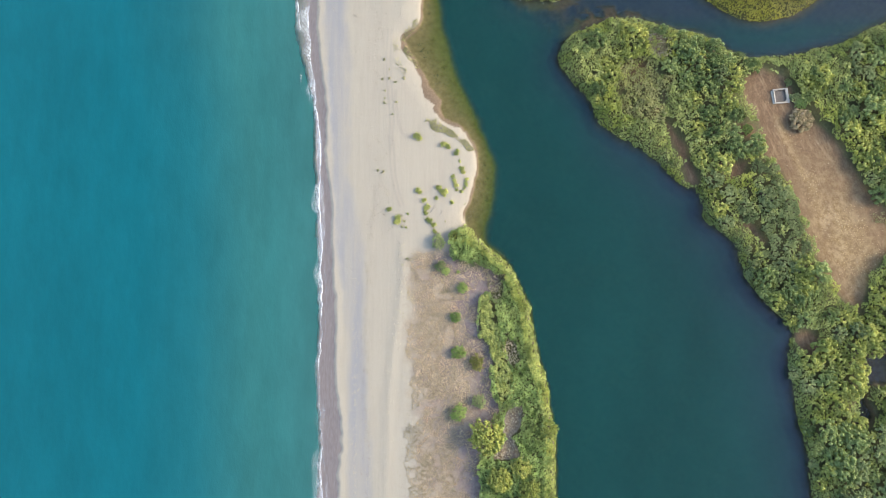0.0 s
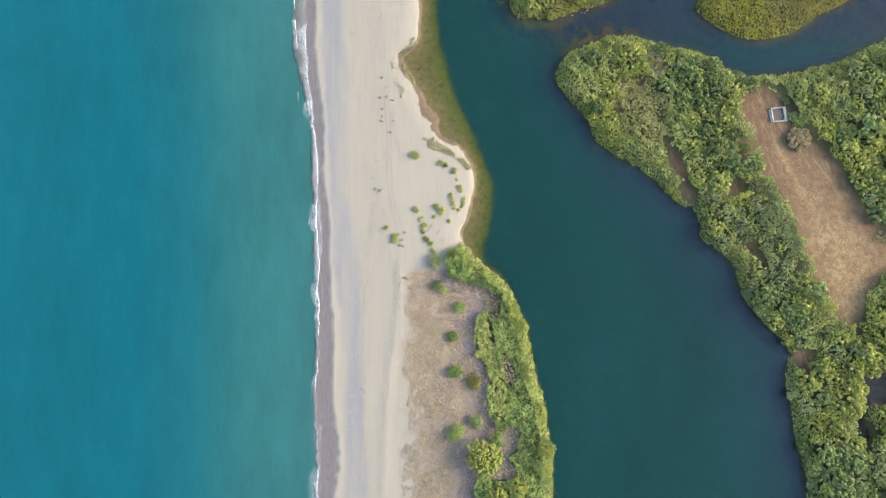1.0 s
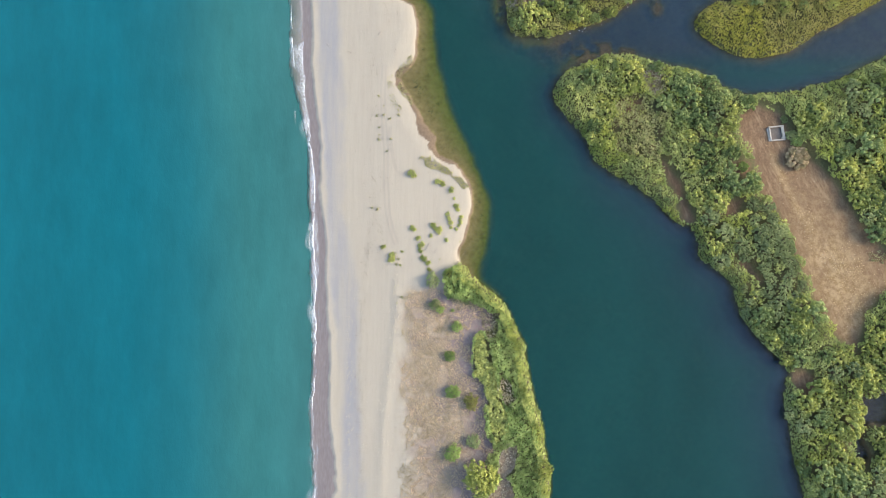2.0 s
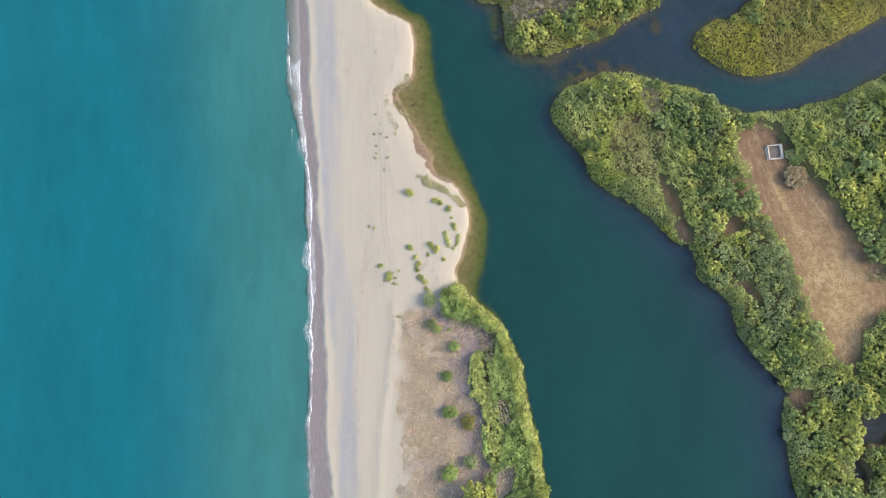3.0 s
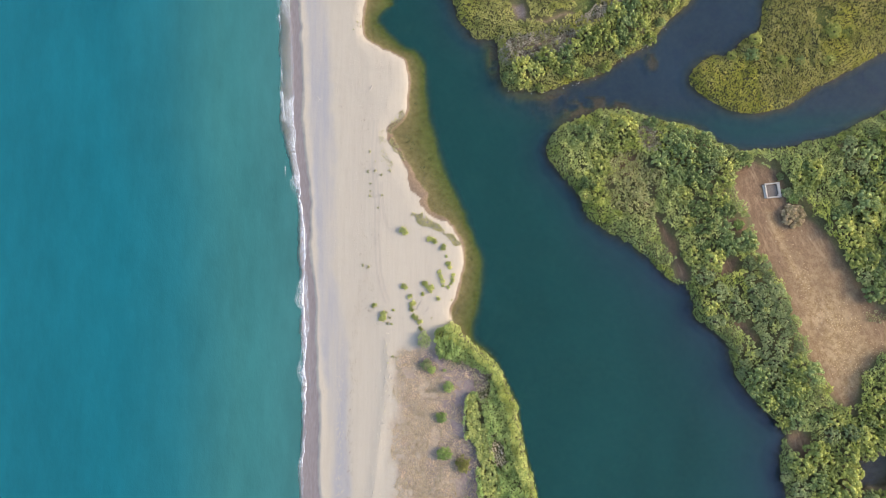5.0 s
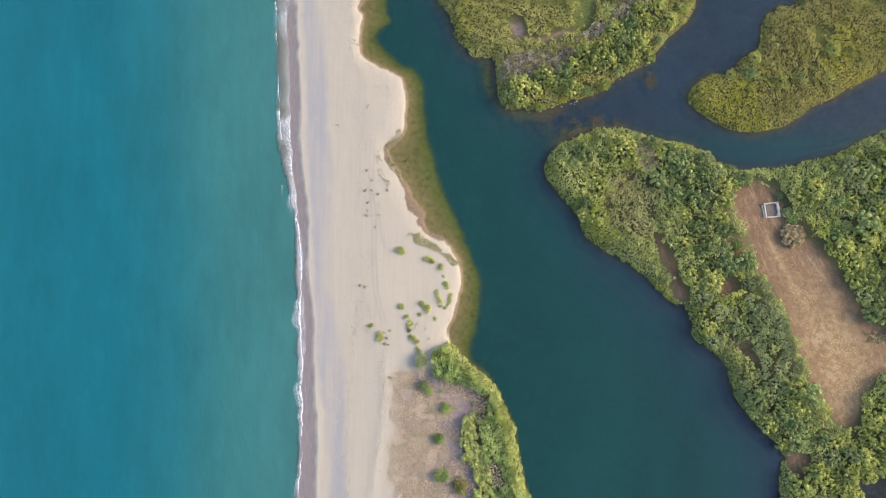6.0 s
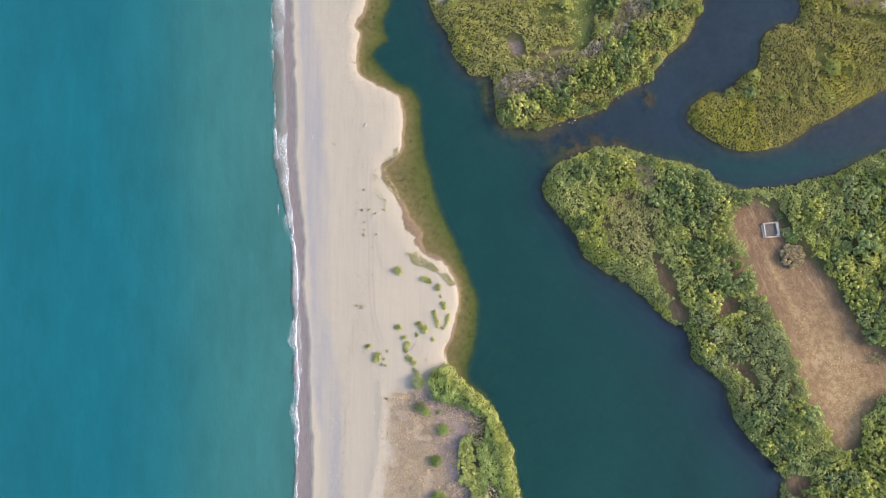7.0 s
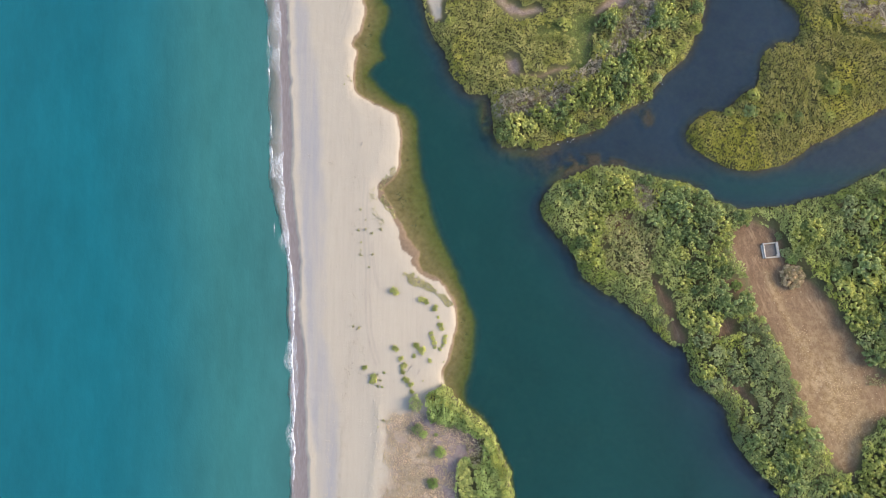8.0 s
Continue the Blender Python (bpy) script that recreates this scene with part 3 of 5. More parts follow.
        h = h * (1 - dip) - (0.75 + 0.5 * bumps) * dip
    dry = (ds > 0) & (spit > 0)
    sx_in, sx_out = x_at(SHINGLE_IN, y), x_at(SHINGLE_OUT, y)
    cover = {}
    cover["wet"] = step(lip + 0.25, lip - 0.25, ds) * (ds > -6)
    bays = np.exp(-((x + 5.5) / 6.0) ** 2 - ((y - 47.0) / 7.0) ** 2) + 0.8 * np.exp(-((x + 12.0) / 3.0) ** 2 - ((y - 58.5) / 3.0) ** 2)
    damp = step(0.62, 0.36, spit - 3.6 * bays * fractal(x, y, 2.0, 53, 3)) * (spit > -0.7) * step(16, 19, y)
    cover["crest"] = np.exp(-((ds - lip - 0.45) / 0.45) ** 2) * dry
    cover["mud"] = 0.92 * damp
    cover["shingle"] = step(-0.8, 1.0, wx - sx_in) * step(1.5, -1.3, wx - sx_out + 1.6 * (fractal(x, y * 0.4, 2.0, 34, 2) - 0.5)) * dry
    thick_spit = inside(THICKET_SPIT, wx, wy)
    cover["plain"] = step(-14.0, -8.4, wx + 5.0 * (fractal(x, y, 3.0, 61) - 0.5) + 0.06 * np.clip(y, -50, 0)) * step(12.5, 8.0, wy) * dry * (thick_spit < 1)
    cover["soil"] = step(-6.5, -1.5, thick_spit + 3.0 * (fractal(x, y, 3.0, 67) - 0.5)) * (thick_spit < 0.5)
    bare = np.full(x.shape, -99.0)
    for poly in (CLEARING, BARE_STRIP, BARE_BANK, BARE_NOTCH, BARE_GAP, BARE_LANE, POOL):
        bare = np.maximum(bare, inside(poly, wx, wy))
    thin = step(-1.0, 2.0, inside(SPARSE, wx, wy)) * step(0.40, 0.58, fractal(x, y, 3.5, 63))
    open_soil = np.maximum(step(-0.9, 0.5, bare), thin)
    pale = inside(SAND_NORTH, wx, wy)
    grey = np.maximum(np.maximum(inside(BARE_NORTH, wx, wy), inside(PATH_NORTH_TWO, wx, wy)), np.maximum(inside(PATH_NORTH, wx, wy), inside(TRAIL_NORTH, wx, wy)))
    scrub = np.maximum(np.maximum(inside(SCRUB_NORTH, wx, wy), inside(SCRUB_NORTHEAST, wx, wy)), inside(GREY_TIP, wx, wy))
    cover["plain"] = np.maximum(cover["plain"], np.maximum(1.6 * step(-0.9, 0.5, grey), 1.2 * step(-1.0, 1.0, scrub)) * (isles > 0))
    cover["plain"] = np.maximum(cover["plain"], step(-0.6, 0.6, inside(BARE_SPIT, wx, wy)) * dry)
    bare = np.maximum(bare, np.maximum(pale, grey))
    cover["earth"] = (isles > -0.3) * (spit < 0) * step(0.5, -0.6, np.maximum(np.maximum(pale, grey), scrub))
    cover["thicket"] = np.maximum(step(-0.2, 0.7, thick_spit) * (inside(BARE_SPIT, wx, wy) < 0), cover["earth"] * (1 - open_soil))
    cover["turf"] = np.maximum(step(-1, 1, turf_at(wx, wy)), step(3.0, 1.0, np.hypot((x - 3.0) / 1.6, y - 8.6)))
    cover["worn"] = np.exp(-((x - 84.5 + 0.35 * (y - 15)) / 8.0) ** 2 - ((y - 13.0) / 17.0) ** 2)
    trail = np.abs(x - np.interp(y, [8, 16, 24, 31, 38, 44], [86.5, 82.5, 79.0, 75.5, 72.6, 71.0]))
    cover["worn"] = np.maximum(cover["worn"], 0.8 * np.exp(-(trail / 1.3) ** 2) * step(44, 36, y))
    cover["algae"] = np.maximum(step(0.25, 0.9, shoal), channel * np.maximum(step(0.52, 0.70, fractal(x, y, 3.0, 58)), 0.5 * step(2.4, 0.5, d_isle + 2.0 * (fractal(x, y, 1.8, 60) - 0.5)))) * (h < -0.02) * (ds > 4)
    cover["silt"] = step(0.02, -0.12, h) * (ds > 4)
    return h, cover, dict(ds=ds, spit=spit, isles=isles, bare=bare, thick_spit=thick_spit)


def spaced(lo, hi, by):
    core = np.arange(lo, hi + by / 2, by)
    out = np.array([4.0, 10, 22, 45, 90, 180, 360, 800, 1600, 2500])
    return np.concatenate([(lo - out)[::-1], core, hi + out])


def sheet(xs, ys):
    gx, gy = np.meshgrid(xs, ys)
    index = np.arange(gx.size).reshape(gx.shape)
    quads = np.stack([index[:-1, :-1], index[:-1, 1:], index[1:, 1:], index[1:, :-1]], -1).reshape(-1, 4)
    return gx.ravel(), gy.ravel(), quads


# ---------------------------------------------------------------- ground and water
gx, gy, quads = sheet(np.concatenate([spaced(-110, 110, 6)[:10], np.arange(-110, -46, 4.0), np.arange(-46, -37, 0.5), np.arange(-37, 22, 0.25), spaced(22, 108, 0.5)[10:]]), spaced(-54, 114, 0.36))
gh, cover, _ = survey(gx, gy)
ground = new("ground", mesh_of("ground", np.stack([gx, gy, gh], 1), quads, MAT_GROUND, cover))
tagged(ground, "pale sand beach, dry grass plain and bare brown earth", "ground", kind="structure")


def waters(name, xs, ys, material, z, keep, label, sea):
    x, y, q = sheet(xs, ys)
    h, _, zone = survey(x, y)
    ok = keep(x, y, h, zone)
    q = q[ok[q].any(axis=1)]
    used = np.unique(q)
    order = np.full(len(x), -1)
    order[used] = np.arange(len(used))
    depth = np.clip(z - h[used], 0, None)
    # The weed mask spreads that shade-and-weed tint from island shores and over the channel.
    ob = new(name, mesh_of(name, np.stack([x[used], y[used], np.full(len(used), z)], 1), order[q], material, {"depth": depth, "weed": np.maximum(np.exp(-np.clip(-zone["isles"][used], 0, None) / (2.8 + 3.0 * step(48, 24, y[used]) * step(20, 40, x[used]))) * (0.75 + 0.5 * fractal(x[used], y[used], 7.0, 83, 3)), 0.80 * step(10, 26, x[used]) * step(58, 66, y[used])) * (0 if sea else 1)}))
    return tagged(ob, label, "water", kind="structure")


waters("sea", np.concatenate([spaced(-110, 110, 6)[:10], np.arange(-110, -46, 4.0), np.arange(-46, -27, 0.5)]), spaced(-54, 114, 1.0), MAT_SEA, 0.0,
       lambda x, y, h, zone: zone["ds"] < 1.5, "turquoise sea, paler towards the sandy shore", True)
waters("lagoon", spaced(-24, 108, 0.7), spaced(-54, 114, 0.7), MAT_LAGOON, 0.0,
       lambda x, y, h, zone: (zone["ds"] > 8) & (h < 0.12), "still dark green lagoon, olive over its sandy shelf", False)


# ---------------------------------------------------------------- plants
def leaves(centre, normal, along, length, width, arch):
    """Folded leaf blades: four corners each, two faces. Arrays with one row a leaf."""
    normal = normal / np.linalg.norm(normal, axis=1, keepdims=True)
    along = along - normal * (along * normal).sum(1, keepdims=True)
    along = along / np.maximum(np.linalg.norm(along, axis=1, keepdims=True), 1e-6)
    side = np.cross(normal, along)
    l, w, a = length[:, None], width[:, None], arch[:, None]
    base, tip = centre - along * l * 0.5, centre + along * l * 0.5 - normal * a
    left, right = centre + side * w * 0.5 + normal * a * 0.35, centre - side * w * 0.5 + normal * a * 0.35
    verts = np.stack([base, right, tip, left], 1).reshape(-1, 3)
    k = np.arange(len(centre))[:, None] * 4
    faces = np.concatenate([k + np.array([0, 1, 2]), k + np.array([0, 2, 3])], 1).reshape(-1, 3)
    return verts, faces


def ico(level=1):
    bm = bmesh.new()
    bmesh.ops.create_icosphere(bm, subdivisions=level, radius=1)
    v = np.array([tuple(p.co) for p in bm.verts])
    f = np.array([[p.index for p in q.verts] for q in bm.faces])
    bm.free()
    return v, f


ICO_V, ICO_F = ico(1)


def puffs_of(rng, radius, height, count, puff, lobed=0.0, apart=0.47):
    """Places and radii of the rounded clumps that make a crown."""
    got = []
    phase = rng.uniform(0, 6.28)
    for _ in range(count * 30):
        if len(got) >= count:
            break
        a, r = rng.uniform(0, 2 * math.pi), radius * math.sqrt(rng.uniform(0, 1))
        r *= 1 - lobed * (0.5 + 0.5 * math.sin(2 * a + phase)) - lobed * (0.5 + 0.5 * math.sin(5 * a - phase)) * 0.7
        s = puff * rng.uniform(0.55, 1.35)
        top = height * (0.62 + 0.38 * math.sqrt(max(0.0, 1 - (r / radius) ** 2))) * rng.uniform(0.80, 1.05)
        c = (r * math.cos(a), r * math.sin(a), top - s)
        if all(math.dist(c, q[:3]) > apart * (s + q[3]) for q in got):
            got.append((*c, s))
    return got


def lobes(rng, puffs, count, share):
    """Smaller clumps on the upper side of each large one, like florets."""
    out = []
    for x, y, z, r in puffs:
        for _ in range(count):
            d = rng.normal(size=3)
            d[2] = abs(d[2]) * 1.1 - 0.35
            d /= np.linalg.norm(d)
            out.append((*(np.array([x, y, z]) + d * r * rng.uniform(0.62, 0.92)), r * share * rng.uniform(0.7, 1.35)))
    return out


def crown_mesh(name, rng, puffs, per_puff, size, material):
    verts, faces, tones, start = [], [], [], 0
    for x, y, z, r in puffs:
        tone = rng.uniform(-1, 1)
        lump = 1 + 0.25 * (rng.rand(len(ICO_V)) - 0.5)
        core = ICO_V * lump[:, None] * r * 0.76 + np.array([x, y, z])
        core[:, 2] = np.maximum(core[:, 2], 0.1)
        verts.append(core)
        faces.append(ICO_F + start)
        start += len(core)
        d = rng.normal(size=(per_puff, 3))
        d[:, 2] = np.abs(d[:, 2]) * 0.95 - 0.30
        d /= np.linalg.norm(d, axis=1, keepdims=True)
        c = np.array([x, y, z]) + d * r * rng.uniform(0.74, 1.18, (per_puff, 1))
        c[:, 2] = np.maximum(c[:, 2], 0.08)
        nrm = d * 0.75 + np.array([0, 0, 0.45]) + rng.normal(size=(per_puff, 3)) * 0.5
        v, f = leaves(c, nrm, rng.normal(size=(per_puff, 3)), rng.uniform(0.8, 1.5, per_puff) * size, rng.uniform(0.65, 1.0, per_puff) * size, rng.uniform(0.0, 0.35, per_puff) * size)
        verts.append(v)
        faces.append(f + start)
        start += len(v)
        tones.append(np.full(len(core) + len(v), tone))
    return mesh_of(name, np.concatenate(verts), np.concatenate(faces), material, {"tone": np.concatenate(tones)}, smooth=False)


def limb(verts, faces, a, b, ra, rb, sides=6):
    a, b = Vector(a), Vector(b)
    turn = (b - a).to_track_quat("Z", "Y").to_matrix()
    first = len(verts)
    mid = a.lerp(b, 0.5) + turn @ Vector((ra, -ra * 0.6, 0))
    for p, r in ((a, ra), (mid, (ra + rb) / 2), (b, rb)):
        for k in range(sides):
            t = 2 * math.pi * k / sides
            verts.append(tuple(p + turn @ Vector((r * math.cos(t), r * math.sin(t), 0))))
    for ring in range(2):
        for k in range(sides):
            i, j = first + ring * sides + k, first + ring * sides + (k + 1) % sides
            faces.append((i, j, j + sides, i + sides))


def plant_thing(name, seed, radius, height, count, puff, per_puff, size, material, label, category, stems=3, lobed=0.0, florets=0, share=0.42, apart=0.60):
    """A tree or shrub: tapered stems that fork into limbs, and a crown of leafy clumps."""
    rng = np.random.RandomState(seed)
    root = new(name)
    puffs = puffs_of(rng, radius, height, count, puff, lobed, apart if florets else 0.47)
    verts, faces = [], []
    for k in range(stems):
        a = 2 * math.pi * k / stems + rng.uniform(-0.4, 0.4)
        foot = (0.12 * radius * math.cos(a), 0.12 * radius * math.sin(a), -0.15)
        fork = (0.3 * radius * math.cos(a), 0.3 * radius * math.sin(a), height * 0.38)
        girth = 0.035 * height
        limb(verts, faces, foot, fork, girth, girth * 0.7)
        for x, y, z, r in puffs[k::stems][:4]:
            limb(verts, faces, fork, (x, y, z), girth * 0.55, girth * 0.18, 5)
    part_of("trunk", mesh_of("trunk", verts, faces, MAT_BARK), root)
    crown = lobes(rng, puffs, florets, share) if florets else puffs
    part_of("crown", crown_mesh("crown", rng, crown, per_puff, size, material), root)
    return tagged(root, label, category)


def height_at(x, y):
    h, _, zone = survey(np.array([float(x)]), np.array([float(y)]))
    return float(h[0])


def heights(points):
    p = np.array(points, dtype=float)
    return survey(p[:, 0], p[:, 1])[0]


def scatter(poly, gap, seed, margin=0.0):
    """Places inside a polygon, no two nearer than gap."""
    rng = np.random.RandomState(seed)
    p = np.array(poly)
    lo, hi = p.min(0), p.max(0)
    tries = int((hi - lo).prod() / gap ** 2 * 14)
    q = lo + rng.rand(tries, 2) * (hi - lo)
    q = q[inside(poly, q[:, 0], q[:, 1]) > margin]
    got = np.zeros((0, 2))
    for c in q:
        if not len(got) or ((got - c) ** 2).sum(1).min() > gap * gap:
            got = np.vstack([got, c])
    return got


TREE_KINDS = {
    "green": [plant_thing("tree", 100 + k, 2.3, 2.5 + 0.35 * k, 15, 0.95, 10, 0.25, MAT_LEAF_GREEN, "bushy green riverside tree with rounded leafy clumps", "tree", 3, 0.12, 7, 0.44) for k in range(4)],
    "yellow": [plant_thing("tree", 110 + k, 2.2, 2.5 + 0.35 * k, 14, 0.95, 10, 0.25, MAT_LEAF_YELLOW, "bushy yellow-green riverside tree with rounded leafy clumps", "tree", 3, 0.12, 7, 0.44) for k in range(3)],
    "blue": [plant_thing("tree", 120 + k, 2.1, 2.4 + 0.3 * k, 42, 0.42, 12, 0.19, MAT_LEAF_BLUE, "dense blue-green tree of small clumps", "tree", 3, 0.05, 3, 0.62, 0.46) for k in range(3)],
    "dense": [plant_thing("tree", 130 + k, 2.2, 2.3, 56, 0.50, 11, 0.19, MAT_LEAF_YELLOW, "dense round yellow-green tree with small clumps", "tree", 4, 0.0, 4, 0.5, 0.42) for k in range(2)],
    "round": [plant_thing("tree", 140 + k, 2.2, 2.4, 110, 0.40, 11, 0.16, MAT_LEAF_DOME, "dense domed yellow-green tree of many small clumps", "tree", 4, 0.0, 3, 0.55, 0.30) for k in range(2)],
}
USED = set()


def set_tree(kind, x, y, z, scale, rng, group):
    protos = TREE_KINDS[kind]
    proto = protos[rng.randint(len(protos))]
    m = pose(x, y, z, 0, 0, rng.uniform(0, 360)) @ Matrix.Diagonal((scale * rng.uniform(0.9, 1.1), scale * rng.uniform(0.9, 1.1), scale * rng.uniform(0.85, 1.15), 1))
    if proto.name not in USED:
        USED.add(proto.name)
        proto.matrix_basis = m
        ob = proto
    else:
        plain = proto.matrix_basis.copy()
        proto.matrix_basis = Matrix.Identity(4)
        ob = copy_thing(proto, m)
        proto.matrix_basis = plain
    return tagged(ob, group=group)


# stands of trees: outline, gap, kinds, seed
STANDS = []


def stand(outline, gap, *kinds):
    STANDS.append((outline, gap, kinds))


stand([(36.7, 63.4), (39.3, 63.8), (42.8, 61.6), (43.3, 58.6), (42.0, 56.3), (38.7, 53.4), (37.3, 56.0), (37.6, 60.0)], 2.5, "yellow", "yellow", "green")
stand([(31.4, 54.1), (33.7, 55.0), (36.5, 54.5), (36.8, 51.4), (34.2, 49.5), (32.3, 50.2)], 2.4, "yellow", "yellow", "green")
stand([(29.7, 48.2), (31.6, 48.9), (34.4, 46.2), (36.0, 43.5), (33.0, 42.0), (31.1, 44.6)], 2.3, "yellow", "green", "yellow")
stand([(27.8, 58.6), (32.0, 59.6), (34.6, 57.4), (31.0, 55.4), (28.4, 54.6)], 2.9, "green", "blue")
stand([(42.3, 61.7), (55.0, 59.5), (62.5, 55.5), (67.6, 54.1), (65.5, 49.5), (63.2, 47.6), (62.0, 42.4), (66.3, 40.4), (67.5, 37.1), (63.0, 35.9),
       (67.9, 33.3), (67.2, 31.3), (62.8, 30.1), (61.3, 24.3), (60.9, 15.5), (57.1, 13.6), (54.1, 18.0), (53.1, 24.4), (52.1, 30.8), (51.0, 36.0),
       (52.0, 42.5), (52.4, 47.7), (47.6, 52.4), (43.4, 57.0)], 3.0, "green", "green", "yellow", "blue")
stand([(62.8, 30.1), (68.4, 30.7), (72.0, 25.5), (75.3, 16.6), (77.9, 7.8), (72.9, 5.4), (63.6, 5.4), (63.3, 12.9), (62.4, 15.5), (62.5, 24.3)], 2.2, "blue", "blue")
stand([(63.6, 5.4), (72.9, 5.4), (77.9, 7.8), (82.4, -0.9), (87.1, -5.8), (87.2, -14.4), (86.5, -26.5), (82.0, -44.3), (80.5, -60.0), (78.0, -60.0),
       (76.6, -44.3), (74.8, -28.9), (73.0, -21.7), (72.7, -14.4), (77.1, -9.5), (71.6, -5.0), (66.9, 0.2)], 3.0, "green", "green", "yellow", "blue")
stand([(77.1, 49.1), (81.5, 51.7), (82.9, 49.9), (82.7, 46.9), (79.5, 45.2), (77.5, 46.9)], 2.5, "yellow", "green", "yellow")
stand([(86.7, 47.3), (89.7, 55.5), (97.2, 57.6), (105.0, 60.0), (105.0, 41.0), (93.5, 40.8), (90.1, 39.9), (87.6, 39.9), (86.1, 43.4)], 3.0, "green", "yellow", "green", "blue")
stand([(80.1, 40.9), (85.9, 40.0), (90.0, 38.2), (105.0, 37.5), (105.0, 31.0), (94.0, 30.4), (86.9, 28.4), (84.2, 31.4), (81.5, 36.6)], 2.8, "green", "yellow", "yellow")
stand([(74.8, 43.9), (77.3, 44.6), (79.2, 44.4), (80.6, 40.9), (81.8, 36.6), (79.3, 40.9), (75.1, 42.2)], 2.0, "green", "blue")
stand([(105.5, 31.0), (92.5, 30.0), (88.6, 27.0), (91.5, 24.1), (97.4, 19.0), (105.5, 16.7)], 2.8, "blue", "blue", "green")
stand([(94.9, 9.6), (104.3, 8.2), (102.8, -14.4), (88.3, -12.0), (86.9, -5.6), (88.8, 2.8)], 3.2, "green", "yellow")
stand([(90.6, -20.6), (98.0, -20.6), (98.3, -26.0), (91.0, -27.5), (89.8, -24.0)], 2.4, "green", "yellow")
stand([(82.3, -27.5), (88.0, -30.5), (98.3, -25.7), (102.5, -54.2), (80.0, -54.2)], 3.3, "green", "blue")
stand([(14.3, 72.9), (22.1, 76.1), (28.4, 76.7), (29.7, 80.6), (34.8, 82.5), (37.5, 87.7), (42.6, 89.6), (47.8, 94.1), (51.8, 100.7), (54.6, 109.3),
       (60.9, 109.3), (59.1, 95.0), (56.0, 89.3), (50.6, 83.7), (46.2, 79.6), (39.9, 75.8), (34.8, 72.4), (23.2, 68.8), (14.2, 69.4)], 3.0, "yellow", "green", "yellow")
stand([(64.1, 76.4), (68.6, 80.7), (71.8, 81.5), (72.2, 76.4), (65.9, 75.8)], 2.6, "green", "yellow")
TREE_SPOTS = []
for number, (outline, gap, kinds) in enumerate(STANDS):
    rng = np.random.RandomState(500 + number)
    spots = scatter(outline, gap, 300 + number)
    h, _, zone = survey(spots[:, 0], spots[:, 1])
    for (x, y), z, bare, land in zip(spots, h, zone["bare"], zone["isles"]):
        if bare > (-0.3 if y < -10 else -1.3) or inside(GREY_TIP, x, y) > -0.6 or land < -0.1 or (land > 1.0 and z < 0.1):
            continue
        tone = value_noise(np.array([x]), np.array([y]), 9.0, 77)[0]
        kind = kinds[min(int(tone * 0.999 * len(kinds)), len(kinds) - 1)] if rng.rand() < 0.6 else kinds[rng.randint(len(kinds))]
        scale = rng.uniform(0.72, 1.08) * max(gap, 2.5) / 3.0 * (0.66 if land < 1.3 else 0.85 if land < 2.6 else 1.0)
        set_tree(kind, x, y, max(z, -0.5), scale, rng, "trees along the lagoon")
        TREE_SPOTS.append((x, y, 2.1 * scale))
rng = np.random.RandomState(61)
for kind, x, y, scale in (("green", 38.3, 96.9, 0.9), ("green", 37.3, 91.3, 0.7), ("yellow", 39.9, 98.6, 0.75), ("yellow", 2.9, 97.8, 0.5), ("dense", 88.1, 81.8, 0.8), ("dense", 91.6, 81.7, 0.6),
                          ("yellow", 76.1, 74.5, 0.7), ("green", 80.6, 74.9, 0.55), ("yellow", 87.2, 74.9, 0.65), ("yellow", 28.8, 96.9, 0.6), ("dense", -1.2, 13.3, 0.62), ("dense", 0.6, 12.4, 0.5),
                          ("round", 5.3, -30.2, 1.55), ("round", 8.0, -39.4, 1.2), ("dense", 12.9, -36.9, 0.9), ("dense", 18.9, -28.9, 0.95), ("dense", 18.7, -33.6, 0.6), ("round", 14.4, -42.1, 1.1), ("round", 9.5, -46.5, 1.1)):
    set_tree(kind, x, y, height_at(x, y), scale, rng, "trees along the lagoon")
    TREE_SPOTS.append((x, y, 2.1 * scale))

# ---------------------------------------------------------------- shrubs on the sand
SHRUB = [plant_thing("shrub", 200, 1.2, 0.8, 18, 0.36, 12, 0.14, MAT_LEAF_SHRUB, "loose yellow-green shrub growing out of bare sand", "shrub", 4, 0.3, 5, 0.48),
         plant_thing("shrub", 201, 1.15, 1.2, 30, 0.34, 12, 0.14, MAT_LEAF_BUSH, "rounded green shrub growing out of dry soil", "shrub", 4, 0.08, 5, 0.48)]
SHRUB_OLIVE = plant_thing("shrub", 214, 1.2, 1.2, 30, 0.34, 12, 0.14, MAT_LEAF_OLIVE, "brownish olive shrub growing out of dry soil", "shrub", 4, 0.08, 5, 0.48)
SHRUB_BLUE = plant_thing("shrub", 210, 1.25, 1.2, 30, 0.36, 12, 0.14, MAT_LEAF_BLUE, "grey-green shrub at the edge of the dry plain", "shrub", 4, 0.1, 5, 0.48)
